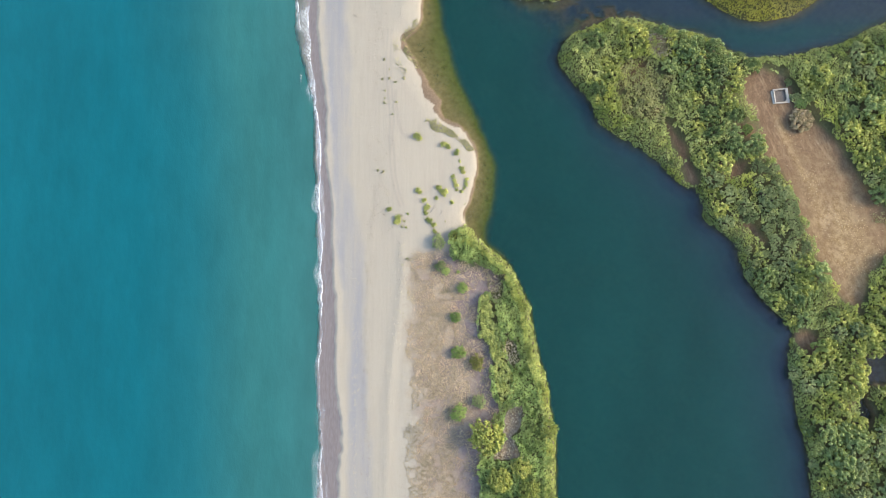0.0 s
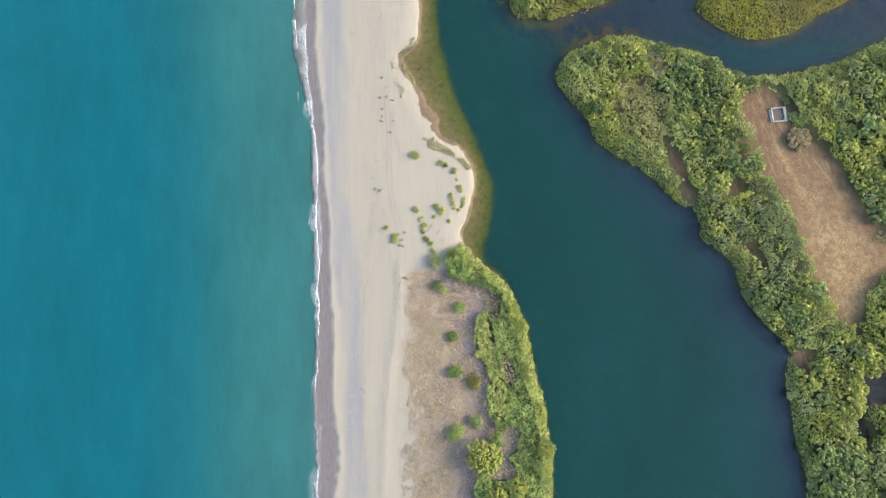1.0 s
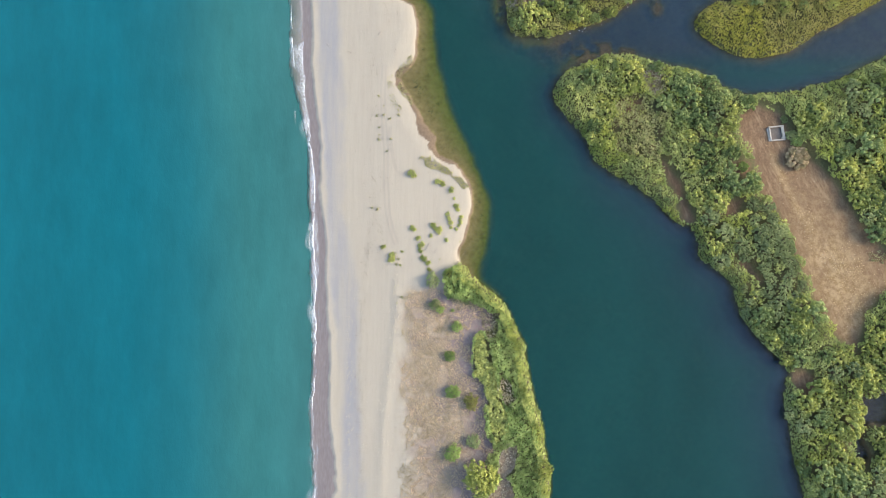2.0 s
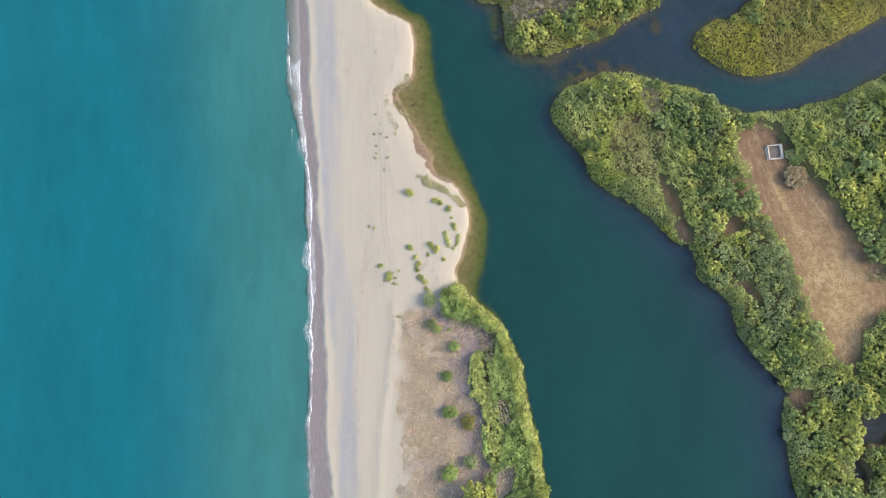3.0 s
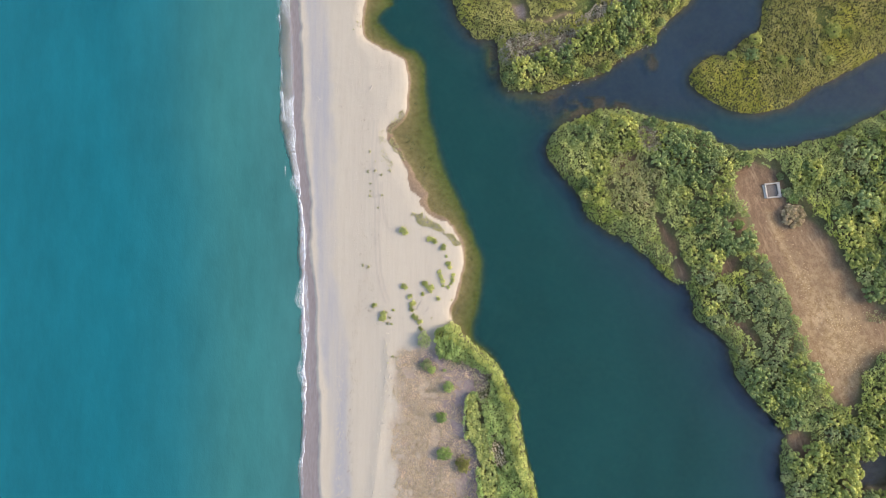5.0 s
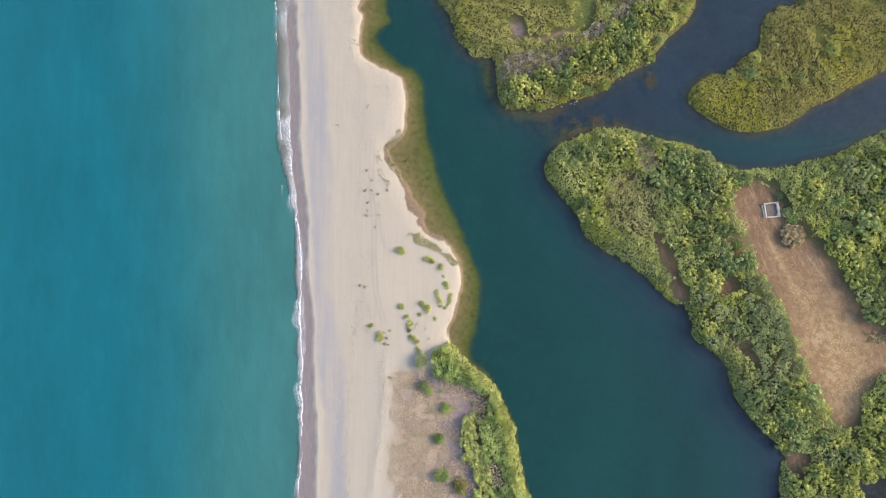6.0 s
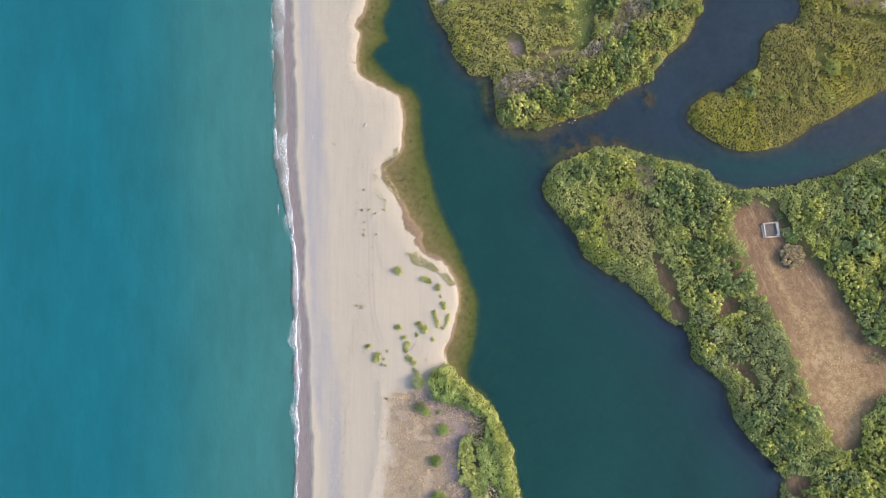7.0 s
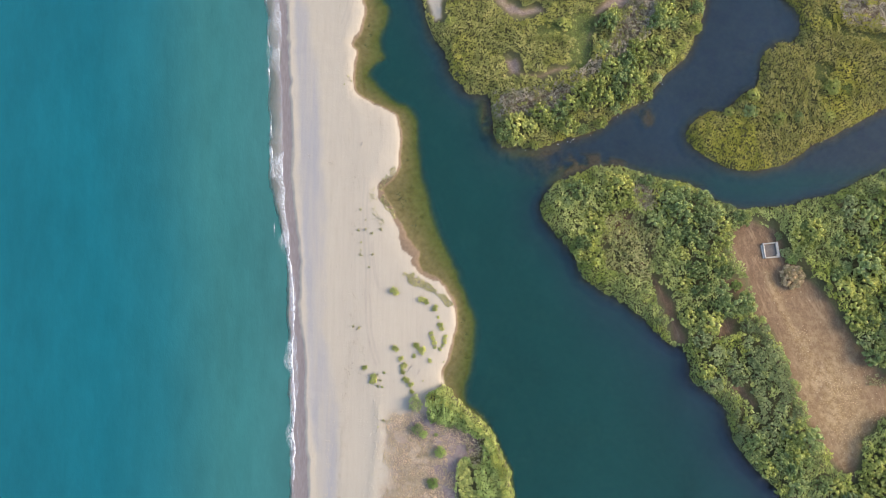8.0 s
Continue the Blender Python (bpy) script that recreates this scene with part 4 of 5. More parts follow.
SAND_SHRUBS = [(-9.6, 36.6, 0.85, 0), (-3.7, 34.7, 0.68, 0), (-2.6, 34.1, 0.62, 0), (-0.7, 32.7, 0.62, 0), (0.0, 30.8, 0.3, 0), (0.5, 29.1, 0.5, 0), (0.8, 28.2, 0.45, 0),
              (-1.5, 27.3, 0.42, 0), (-1.2, 26.3, 0.45, 0), (-0.9, 25.2, 0.45, 0), (-0.7, 24.2, 0.32, 0), (1.5, 26.6, 0.4, 0), (1.4, 25.6, 0.48, 0), (0.4, 23.8, 0.37, 0),
              (1.0, 24.6, 0.32, 0), (-16.1, 19.9, 0.48, 0), (-14.0, 17.9, 0.75, 0), (-14.1, 17.0, 0.7, 0), (-9.4, 24.1, 0.64, 0), (-4.9, 24.8, 0.58, 0), (-4.3, 24.0, 0.5, 0),
              (-3.5, 23.5, 0.72, 0), (-5.3, 22.3, 0.42, 0), (-1.8, 21.3, 0.42, 0), (-8.2, 21.8, 0.53, 0), (-7.4, 20.3, 0.66, 0), (-7.7, 18.9, 0.48, 0), (-6.9, 17.2, 0.64, 0),
              (-6.0, 16.2, 0.53, 0), (-5.7, 14.7, 0.48, 0), (-11.8, 18.8, 0.28, 0), (-12.2, 15.7, 0.25, 0)]
PLAIN_SHRUBS = [(-4.9, 12.2, 1.25, 2), (-4.4, 6.9, 1.0, 2), (-3.3, 5.8, 0.75, 1), (0.4, 2.0, 0.9, 1), (-1.2, -4.5, 0.95, 1), (-0.6, -12.2, 1.15, 1), (-0.5, 5.6, 0.3, 1),
              (3.5, -14.5, 1.25, 3), (3.8, -22.8, 1.1, 2), (-0.6, -25.3, 1.4, 1), (76.2, 44.6, 0.9, 2), (74.8, 48.4, 0.7, 2), (77.3, 43.2, 0.9, 1),
              (65.0, 37.5, 0.9, 1), (101.0, 17.5, 0.8, 0)]
rng = np.random.RandomState(9)
first = {}
for x, y, scale, kind in SAND_SHRUBS + PLAIN_SHRUBS:
    proto = SHRUB_OLIVE if kind == 3 else SHRUB_BLUE if kind == 2 else SHRUB[0 if y > 13 and x < 10 else 1]
    m = pose(x, y, height_at(x, y) - 0.04, 0, 0, rng.uniform(0, 360)) @ Matrix.Diagonal((scale * rng.uniform(0.9, 1.12), scale * rng.uniform(0.9, 1.12), scale, 1))
    if proto.name in first:
        first[proto.name].append(m)
    else:
        first[proto.name] = [m]
for proto in (*SHRUB, SHRUB_BLUE, SHRUB_OLIVE):
    places = first[proto.name]
    for m in places[1:]:
        tagged(copy_thing(proto, m), group="shrubs on the sand")
    proto.matrix_basis = places[0]
    tagged(proto, group="shrubs on the sand")

dry_bush = plant_thing("dry_bush", 230, 2.5, 1.7, 70, 0.46, 60, 0.18, MAT_DRY_BUSH, "large round dried-out brown bush on bare earth", "bush", 5)
dry_bush.matrix_basis = pose(77.2, 39.4, height_at(77.2, 39.4) - 0.05, 0, 0, 20)


# ---------------------------------------------------------------- reed beds, scrub, grass
def tree_gap(x, y):
    best = np.full(len(x), 99.0)
    for a, b, r in TREE_SPOTS:
        best = np.minimum(best, np.hypot(x - a, y - b) - r)
    return best


def bed(name, poly, keep, density, low, high, length, width, lean, material, label, category, seed, flat=1.0, each=5, pull=2.0, facing=0.0):
    """Tufts of leaves of a bed of reeds, scrub or grass, as one mass."""
    rng = np.random.RandomState(seed)
    p = np.array(poly)
    lo, hi = np.maximum(p.min(0) - 1, (-60, -56)), np.minimum(p.max(0) + 1, (108, 114))
    q = lo + rng.rand(int((hi - lo).prod() * density / each), 2) * (hi - lo)
    h, _, zone = survey(q[:, 0], q[:, 1])
    ok = keep(q[:, 0], q[:, 1], h, zone)
    q, h = q[ok], h[ok]
    m = len(q)
    tuft = fractal(q[:, 0], q[:, 1], 1.2, seed + 3, 3)
    grow = (0.30 + 1.4 * tuft) * (0.75 + 0.5 * fractal(q[:, 0], q[:, 1], 7.0, seed + 5, 2))
    rim = np.where(zone["spit"] > -1.5, 0.6 + zone["spit"], zone["isles"])[ok]
    top = rng.uniform(low, high, m) * grow * (0.22 + 0.78 * step(-0.5, 3.6, rim))
    turn = fractal(q[:, 0], q[:, 1], 5.0, seed + 7, 2) * 1.6 + lean
    n = m * each
    spin = np.repeat(rng.uniform(0, 6.28, m), each) + np.tile(np.arange(each) * 6.283 / each, m) + rng.normal(size=n) * 0.5
    ln = rng.uniform(0.7, 1.3, n) * length * np.repeat(rng.uniform(0.75, 1.25, m), each)
    out = np.stack([np.cos(spin) + pull * np.cos(np.repeat(turn, each)), np.sin(spin) + pull * np.sin(np.repeat(turn, each)), rng.uniform(-0.1, 0.9, n) * flat], 1)
    out /= np.linalg.norm(out, axis=1, keepdims=True)
    centre = np.stack([np.repeat(q[:, 0], each), np.repeat(q[:, 1], each), np.repeat(np.maximum(h, -0.1) + top, each)], 1) + out * ln[:, None] * 0.42
    normal = np.stack([rng.normal(size=n) * 0.35 * flat, rng.normal(size=n) * 0.35 * flat, np.ones(n)], 1)
    normal[:, 0] += facing * np.repeat(step(2.2, 0.3, rim), each)
    v, f = leaves(centre, normal, out, ln, ln * width * rng.uniform(0.8, 1.2, n), ln * rng.uniform(0.0, 0.3, n))
    tone = np.clip(rng.normal(size=m) * 0.25 + 3.0 * (fractal(q[:, 0], q[:, 1], 0.75, seed + 9, 2) - 0.5) + 1.2 * (tuft - 0.5) + 1.8 * (fractal(q[:, 0], q[:, 1], 2.4, seed + 13, 2) - 0.5), -1.5, 1.5)
    ob = new(name, mesh_of(name, v, f, material, {"tone": np.repeat(tone, each * 4)}, smooth=False))
    return tagged(ob, label, category, kind="stuff")


def in_stand(x, y):
    best = np.full(len(x), -99.0)
    for outline, _, _ in STANDS:
        best = np.maximum(best, inside(outline, x, y))
    return best


def wild(poly, edge=-0.5):
    def keep(x, y, h, zone):
        ok = (zone["isles"] > edge - 0.4 + 0.9 * value_noise(x, y, 0.8, 15)) & (zone["bare"] < -0.6 + 3.6 * (fractal(x, y, 2.0, 16, 3) - 0.52)) & (tree_gap(x, y) > -0.7) & (inside(poly, x, y) > edge)
        fuzz = 4.0 * (fractal(x, y, 2.2, 17, 3) - 0.5)
        thin = inside(SPARSE, x, y) > 0
        ok &= ~thin | (value_noise(x * 7.1, y * 7.3, 1.0, 5) > 0.80)
        ok &= ((inside(SCRUB_NORTH, x, y) < fuzz) & (inside(SCRUB_NORTHEAST, x, y) < fuzz) | (value_noise(x, y, 1.1, 23) > 0.68)) & ((turf_at(x, y) < 0.3 + 0.6 * fuzz) | (value_noise(x, y, 0.7, 27) > 0.8))
        ok &= (in_stand(x, y) < 0.5 + 1.6 * (fractal(x, y, 2.0, 39, 2) - 0.5)) | (zone["isles"] < 1.4) | (tree_gap(x, y) > 0.25) | (value_noise(x, y, 0.9, 38) > 0.8)
        return ok & ((inside(GREY_TIP, x, y) < 0.5 * fuzz) | (value_noise(x, y, 0.7, 37) > 0.62))
    return keep


YELLOW_SHRUBS = [(4.4, 0.5), (6.2, -0.1), (7.7, -1.4), (8.2, -5.1), (9.3, -10.1), (10.1, -13.8), (11.7, -17.4), (10.6, -21.4), (8.9, -24.6), (7.4, -21.0), (6.7, -16.2), (4.9, -11.3), (3.4, -8.2), (3.7, -3.8)]
GREY_SPIT = [(9.6, -8.4), (11.8, -9.6), (13.0, -12.5), (12.4, -15.0), (11.2, -14.8), (10.0, -12.6)]
GREY_SPIT_TOP = [(6.5, 4.4), (9.2, 4.6), (9.6, 0.6), (8.4, -0.9), (7.0, 0.3)]
near_east = [(20.0, 68.0), (108.0, 68.0), (108.0, -56.0), (70.0, -56.0), (58.0, 10.0), (20.0, 45.0)]
bed("reed_bed", near_east, wild(EAST), 55, 1.0, 1.8, 0.48, 0.23, 0.4, MAT_REED_GREEN, "dense green reeds with pale drooping leaves at the water's edge", "reeds", 700, each=3)
bed("reed_bed", [(-6.0, 66.0), (64.0, 66.0), (64.0, 114.0), (-6.0, 114.0)], wild(NORTH), 52, 0.7, 1.2, 0.42, 0.36, 0.3, MAT_REED, "olive green reeds with pale leaf tips on marshy ground", "reeds", 710, each=3)
bed("reed_bed", [(54.0, 62.0), (108.0, 62.0), (108.0, 114.0), (54.0, 114.0)], wild(NORTHEAST), 52, 0.7, 1.15, 0.46, 0.33, 0.25, MAT_REED_GOLD, "yellowish reeds leaning in swathes over a marshy tongue", "reeds", 720, each=3, pull=3.0)
def spit_reeds(x, y, z):
    grey = np.maximum(np.maximum(inside(GREY_SPIT, x, y), inside(GREY_SPIT_TOP, x, y)), inside(BARE_SPIT, x, y))
    return (z["thick_spit"] > -0.35 + 0.9 * (value_noise(x, y, 0.8, 18) - 0.4)) & (grey < 2.0 * (fractal(x, y, 1.4, 19, 2) - 0.45)) & (tree_gap(x, y) > -0.7)


bed("reed_bed", THICKET_SPIT, lambda x, y, h, z: spit_reeds(x, y, z) & (inside(YELLOW_SHRUBS, x, y) < 0.3) & (z["spit"] > 1.2), 150, 0.7, 1.5, 0.34, 0.36, 0.2, MAT_REED_BRIGHT,
    "fresh green reeds and herbs behind the bank of the spit", "reeds", 730)
# Sunward rim in the brightened leaf colour, blades tilted towards the sun.
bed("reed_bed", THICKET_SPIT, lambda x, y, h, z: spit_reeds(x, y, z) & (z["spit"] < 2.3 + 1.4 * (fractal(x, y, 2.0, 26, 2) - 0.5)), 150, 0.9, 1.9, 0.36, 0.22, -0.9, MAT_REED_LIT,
    "tall reeds leaning over the water along the spit, their yellow-green brightened as if sunlit", "reeds", 733, facing=1.1, pull=1.4)
_spots = scatter(YELLOW_SHRUBS, 0.44, 741, -1.0)
_edge = inside(YELLOW_SHRUBS, _spots[:, 0], _spots[:, 1])
_spots = _spots[_edge > 4.2 * (fractal(_spots[:, 0], _spots[:, 1], 1.8, 743, 2) - 0.48)]
_r = np.random.RandomState(742)
_h = heights(_spots)
_low = [(x, y, z + 0.38 + 0.42 * _r.rand(), _r.uniform(0.32, 0.54)) for (x, y), z in zip(_spots, _h) if _r.rand() < 0.94]
tagged(new("low_shrubs", crown_mesh("low_shrubs", _r, _low, 36, 0.22, MAT_LEAF_LIME)), "low yellow-green broad-leaved shrubs beside the reeds", "shrubs", kind="stuff")
for outline, seed in ((TURF_NORTH, 780), (TURF_NORTHEAST, 785), (TURF_HOLLOW, 790)):
    bed("short_grass", outline, lambda x, y, h, z, outline=outline: (inside(outline, x, y) > -0.8) & (tree_gap(x, y) > -0.5), 34, 0.04, 0.16, 0.30, 0.3, 0.3, MAT_TURF if seed == 780 else MAT_REED_GOLD, "short fresh green grass in an opening of the reeds", "grass", seed, 0.5, 3)
bed("thin_reeds", SPARSE, lambda x, y, h, z: (inside(SPARSE, x, y) > -0.6) & (tree_gap(x, y) > -0.5) & (fractal(x, y, 2.2, 31, 3) > 0.38), 60, 0.4, 1.3, 0.42, 0.24, 0.5, MAT_REED_PALE,
    "thin pale olive reeds over bare brown soil", "reeds", 795, 0.8, 3)
bed("dry_scrub", SCRUB_NORTH, lambda x, y, h, z: (inside(SCRUB_NORTH, x, y) > -1.2) & (z["isles"] > 0) & (tree_gap(x, y) > -0.6) & (fractal(x, y, 2.0, 93, 2) > 0.26), 70, 0.3, 1.3, 0.5, 0.2, 1.0, MAT_SCRUB,
    "greyish dried scrub between the reeds and the trees", "scrub", 750, 0.6)
bed("dry_scrub", SCRUB_NORTHEAST, lambda x, y, h, z: (inside(SCRUB_NORTHEAST, x, y) > -1.2) & (z["isles"] > 0) & (tree_gap(x, y) > -0.6) & (fractal(x, y, 2.0, 95, 2) > 0.30), 55, 0.3, 1.2, 0.5, 0.2, 1.0, MAT_SCRUB,
    "greyish dried scrub behind the reeds", "scrub", 760, 0.6)
for outline, seed in ((GREY_SPIT, 766), (GREY_SPIT_TOP, 767), (GREY_TIP, 768)):
    bed("dry_scrub", outline, lambda x, y, h, z, outline=outline: (inside(outline, x, y) > -0.7) & (tree_gap(x, y) > -0.6), 60, 0.3, 0.9 if seed < 768 else 2.3, 0.34, 0.22, 1.0, MAT_SCRUB,
        "greyish dried scrub among green reeds", "scrub", seed, 0.6)
bed("dry_scrub", BARE_SPIT, lambda x, y, h, z: (inside(BARE_SPIT, x, y) > -0.6) & (fractal(x, y, 1.4, 96, 2) > 0.46), 26, 0.1, 0.5, 0.3, 0.3, 1.0, MAT_SCRUB,
    "grey dried scrub in a gap between the reeds", "scrub", 765, 0.6)
DRY_PLAIN = [(-15.0, 12.0), (9.0, 12.0), (9.0, -56.0), (-15.0, -56.0)]
bed("dry_grass", DRY_PLAIN, lambda x, y, h, z: (z["thick_spit"] < 0) & (x > -15.0 + 6.5 * fractal(x, y, 3.0, 97)) & (y < 8.5 + 3 * fractal(x, y, 3.0, 99)) & (fractal(x, y, 2.6, 98, 3) > 0.36 + 0.016 * np.clip(x + 2, 0, 9)), 84,
    0.01, 0.05, 0.25, 0.26, 0.4, MAT_STRAW, "straw-coloured dry grass tufts on the sandy plain", "grass", 770, 0.35)


# ---------------------------------------------------------------- surf
def foam_ribbon(name, y0, y1, offset, wide, wave, seed, front, label, broken=0.0):
    """Foam along the shore: a crisp front towards the land, thinning lace behind it."""
    y = np.arange(y0, y1, 0.22)
    edge = np.array([p for p in x_at(SEA_EDGE, y)])
    ds0 = offset + wave * (fractal(y * 0.0, y, 8.0, seed, 3) - 0.5) * 2 + 0.5 * (fractal(y * 0.0, y, 1.7, seed + 9, 2) - 0.5)
    width = wide * (0.55 + 1.3 * step(0.30, 0.75, fractal(y * 0.0 + 3.0, y, 6.0, seed + 4, 2)))
    strong = step(0.25, 0.62, fractal(y * 0.0 + 7.0, y, 7.0, seed + 6, 2)) * 0.6 + 0.4
    cols = np.array([0.0, 0.06, 0.15, 0.27, 0.5, 0.78, 1.0])
    dense = np.array([0.0, 0.95, 0.78, 0.46, 0.36, 0.26, 0.0])
    x = (edge + ds0)[:, None] - cols[None] * width[:, None]
    d = dense[None] * strong[:, None] * np.where(cols < 0.2, front, 1.0)[None]
    taper = step(y0, y0 + 7, y) * step(y1, y1 - 7, y)
    taper = taper * (1 - broken + broken * step(0.44, 0.58, fractal(y * 0.0 + 5.0, y, 5.0, seed + 8, 2)))
    yy = np.repeat(y[:, None], len(cols), 1)
    h = survey(x.ravel(), yy.ravel())[0]
    z = np.maximum(h, 0) + 0.03 + 0.05 * d.ravel()
    index = np.arange(x.size).reshape(x.shape)
    q = np.stack([index[:-1, :-1], index[1:, :-1], index[1:, 1:], index[:-1, 1:]], -1).reshape(-1, 4)
    ob = new(name, mesh_of(name, np.stack([x.ravel(), yy.ravel(), z], 1), q, MAT_FOAM, {"dense": (d * taper[:, None]).ravel()}))
    return tagged(ob, label, "foam", kind="stuff")


foam_ribbon("surf_foam", -60, 54, 0.5, 1.5, 0.5, 801, 1.0, "white lacy foam at the edge of the swash")
foam_ribbon("surf_foam", 42, 120, 0.4, 2.4, 0.6, 811, 0.72, "thin lace of foam running up the wet sand")
foam_ribbon("surf_foam", 46, 120, -2.2, 0.7, 0.4, 821, 1.0, "broken white line of a small breaking wave", 0.8)
foam_ribbon("surf_foam", -60, 44, 1.2, 1.0, 0.5, 831, 0.45, "faint foam line left on the wet sand", 0.5)


# ---------------------------------------------------------------- marks on the sand
def strip_of_track(name, line, gauge, label):
    """Two pressed ruts with raised rims, side by side."""
    c = np.array(smooth_line(line, 14))
    t = np.gradient(c, axis=0)
    t /= np.linalg.norm(t, axis=1, keepdims=True)
    side = np.stack([t[:, 1], -t[:, 0]], 1)
    wobble = (fractal(c[:, 0] * 0.3, c[:, 1], 2.0, 71) - 0.5) * 0.2
    verts, quads = [], []
    for off in (-gauge / 2, gauge / 2):
        cols = np.array([-0.22, -0.13, -0.05, 0.05, 0.13, 0.22])
        lift = np.array([0.0, 0.008, 0.0, 0.002, 0.010, 0.0])
        lift = lift[None] * (0.2 + 1.3 * step(0.35, 0.65, value_noise(c[:, 0] * 0.2, c[:, 1] + 9 * off, 1.3, 73)))[:, None]
        p = c[:, None] + side[:, None] * (off + cols[None, :, None] + wobble[:, None, None])
        flat = p.reshape(-1, 2)
        z = survey(flat[:, 0], flat[:, 1])[0] + lift.ravel() + 0.012
        base = sum(len(v) for v in verts)
        verts.append(np.column_stack([flat, z]))
        index = np.arange(len(flat)).reshape(len(c), len(cols)) + base
        quads.append(np.stack([index[:-1, :-1], index[:-1, 1:], index[1:, 1:], index[1:, :-1]], -1).reshape(-1, 4))
    v = np.concatenate(verts)
    ob = new(name, mesh_of(name, v, np.concatenate(quads), MAT_GROUND, {"wet": np.full(len(v), 0.14)}))
    return tagged(ob, label, "track", kind="structure")


strip_of_track("tyre_track", [(-15.9, 62.0), (-16.3, 56.0), (-16.2, 52.0), (-15.9, 47.0), (-15.5, 41.7), (-15.5, 35.0), (-15.0, 27.8), (-14.2, 23.7), (-13.0, 20.5)], 0.95, "pair of tyre ruts pressed into dry sand")
strip_of_track("tyre_track", [(-14.6, 47.6), (-14.5, 44.8), (-13.9, 39.9), (-12.8, 37.1), (-11.0, 36.6)], 0.3, "old curved rut in dry sand")
strip_of_track("tyre_track", [(-21.5, 97.5), (-20.6, 100.5), (-19.9, 104.5), (-19.8, 110.0)], 1.1, "pair of tyre ruts curving over dry sand")


def prints(name, spots, size, key, label, category, seed):
    """Trodden dimples with raised rims."""
    rng = np.random.RandomState(seed)
    n = len(spots)
    h = survey(spots[:, 0], spots[:, 1])[0]
    r = size * rng.uniform(0.6, 1.35, n)
    a0, squash, turn = rng.uniform(0, 6.28, n), rng.uniform(0.5, 1.0, n), rng.uniform(0, 6.28, n)
    rings = []
    for scale, lift in ((1.0, 0.0), (0.62, 0.15)):
        for k in range(6):
            t = a0 + k * math.pi / 3
            u, v = np.cos(t) * r * scale, np.sin(t) * r * scale * squash
            rings.append(np.stack([spots[:, 0] + u * np.cos(turn) - v * np.sin(turn), spots[:, 1] + u * np.sin(turn) + v * np.cos(turn), h + 0.01 + lift * r * rng.uniform(0.4, 1.1, n)], 1))
    rings.append(np.stack([spots[:, 0], spots[:, 1], h + 0.02], 1))
    v = np.stack(rings, 1).reshape(-1, 3)
    tri = []
    for k in range(6):
        j = (k + 1) % 6
        tri += [(k, j, 6 + j), (k, 6 + j, 6 + k), (6 + k, 6 + j, 12)]
    f = (np.arange(n)[:, None, None] * 13 + np.array(tri)[None]).reshape(-1, 3)
    ob = new(name, mesh_of(name, v, f, MAT_GROUND, {k: np.ones(len(v)) for k in key}))
    return tagged(ob, label, category, kind="stuff")


def line_spots(line, spread, count, seed):
    rng = np.random.RandomState(seed)
    c = np.array(smooth_line(line, 10))
    k = rng.uniform(0, len(c) - 1.001, count)
    i = k.astype(int)
    p = c[i] + (c[i + 1] - c[i]) * (k - i)[:, None]
    return p + rng.normal(size=(count, 2)) * np.array([spread, 0.2])


def mounds(spots, size, seed):
    """Low heaps of blown sand, each with a steeper seaward face."""
    rng = np.random.RandomState(seed)
    n = len(spots)
    h = survey(spots[:, 0], spots[:, 1])[0]
    r, a0, turn = size * rng.uniform(0.5, 1.4, n), rng.uniform(0, 6.28, n), rng.uniform(-0.5, 0.5, n)
    tall = r * rng.uniform(0.12, 0.36, n)
    rings = []
    for scale, lift in ((1.0, 0.0), (0.72, 0.55), (0.36, 0.92)):
        for k in range(8):
            t = a0 + k * math.pi / 4
            w = r * scale * rng.uniform(0.6, 1.35, n)
            rings.append(np.stack([spots[:, 0] + w * np.cos(t) * 0.8 - 0.2 * r * (1 - scale), spots[:, 1] + w * np.sin(t) * 1.15 + turn * w * np.cos(t), h + tall * lift - 0.02], 1))
    rings.append(np.stack([spots[:, 0] - 0.2 * r, spots[:, 1], h + tall], 1))
    v = np.stack(rings, 1).reshape(-1, 3)
    tri = []
    for k in range(8):
        j = (k + 1) % 8
        tri += [(k, j, 8 + j), (k, 8 + j, 8 + k), (8 + k, 8 + j, 16 + j), (8 + k, 16 + j, 16 + k), (16 + k, 16 + j, 24)]
    f = (np.arange(n)[:, None, None] * 25 + np.array(tri)[None]).reshape(-1, 3)
    ob = new("sand_mounds", mesh_of("sand_mounds", v, f, MAT_GROUND, {}))
    return tagged(ob, "little wind-blown sand mounds at the border of the plain", "sand mounds", kind="stuff")


heaps = np.concatenate([line_spots(DUNE_LINE, 0.5, 120, 35), line_spots(DUNE_LINE[-4:], 1.0, 34, 36), line_spots([(-13.6, -50.0), (-13.2, -25.0), (-12.4, -8.0), (-11.6, 4.0)], 1.2, 70, 37)])
mounds(heaps, 0.20, 38)

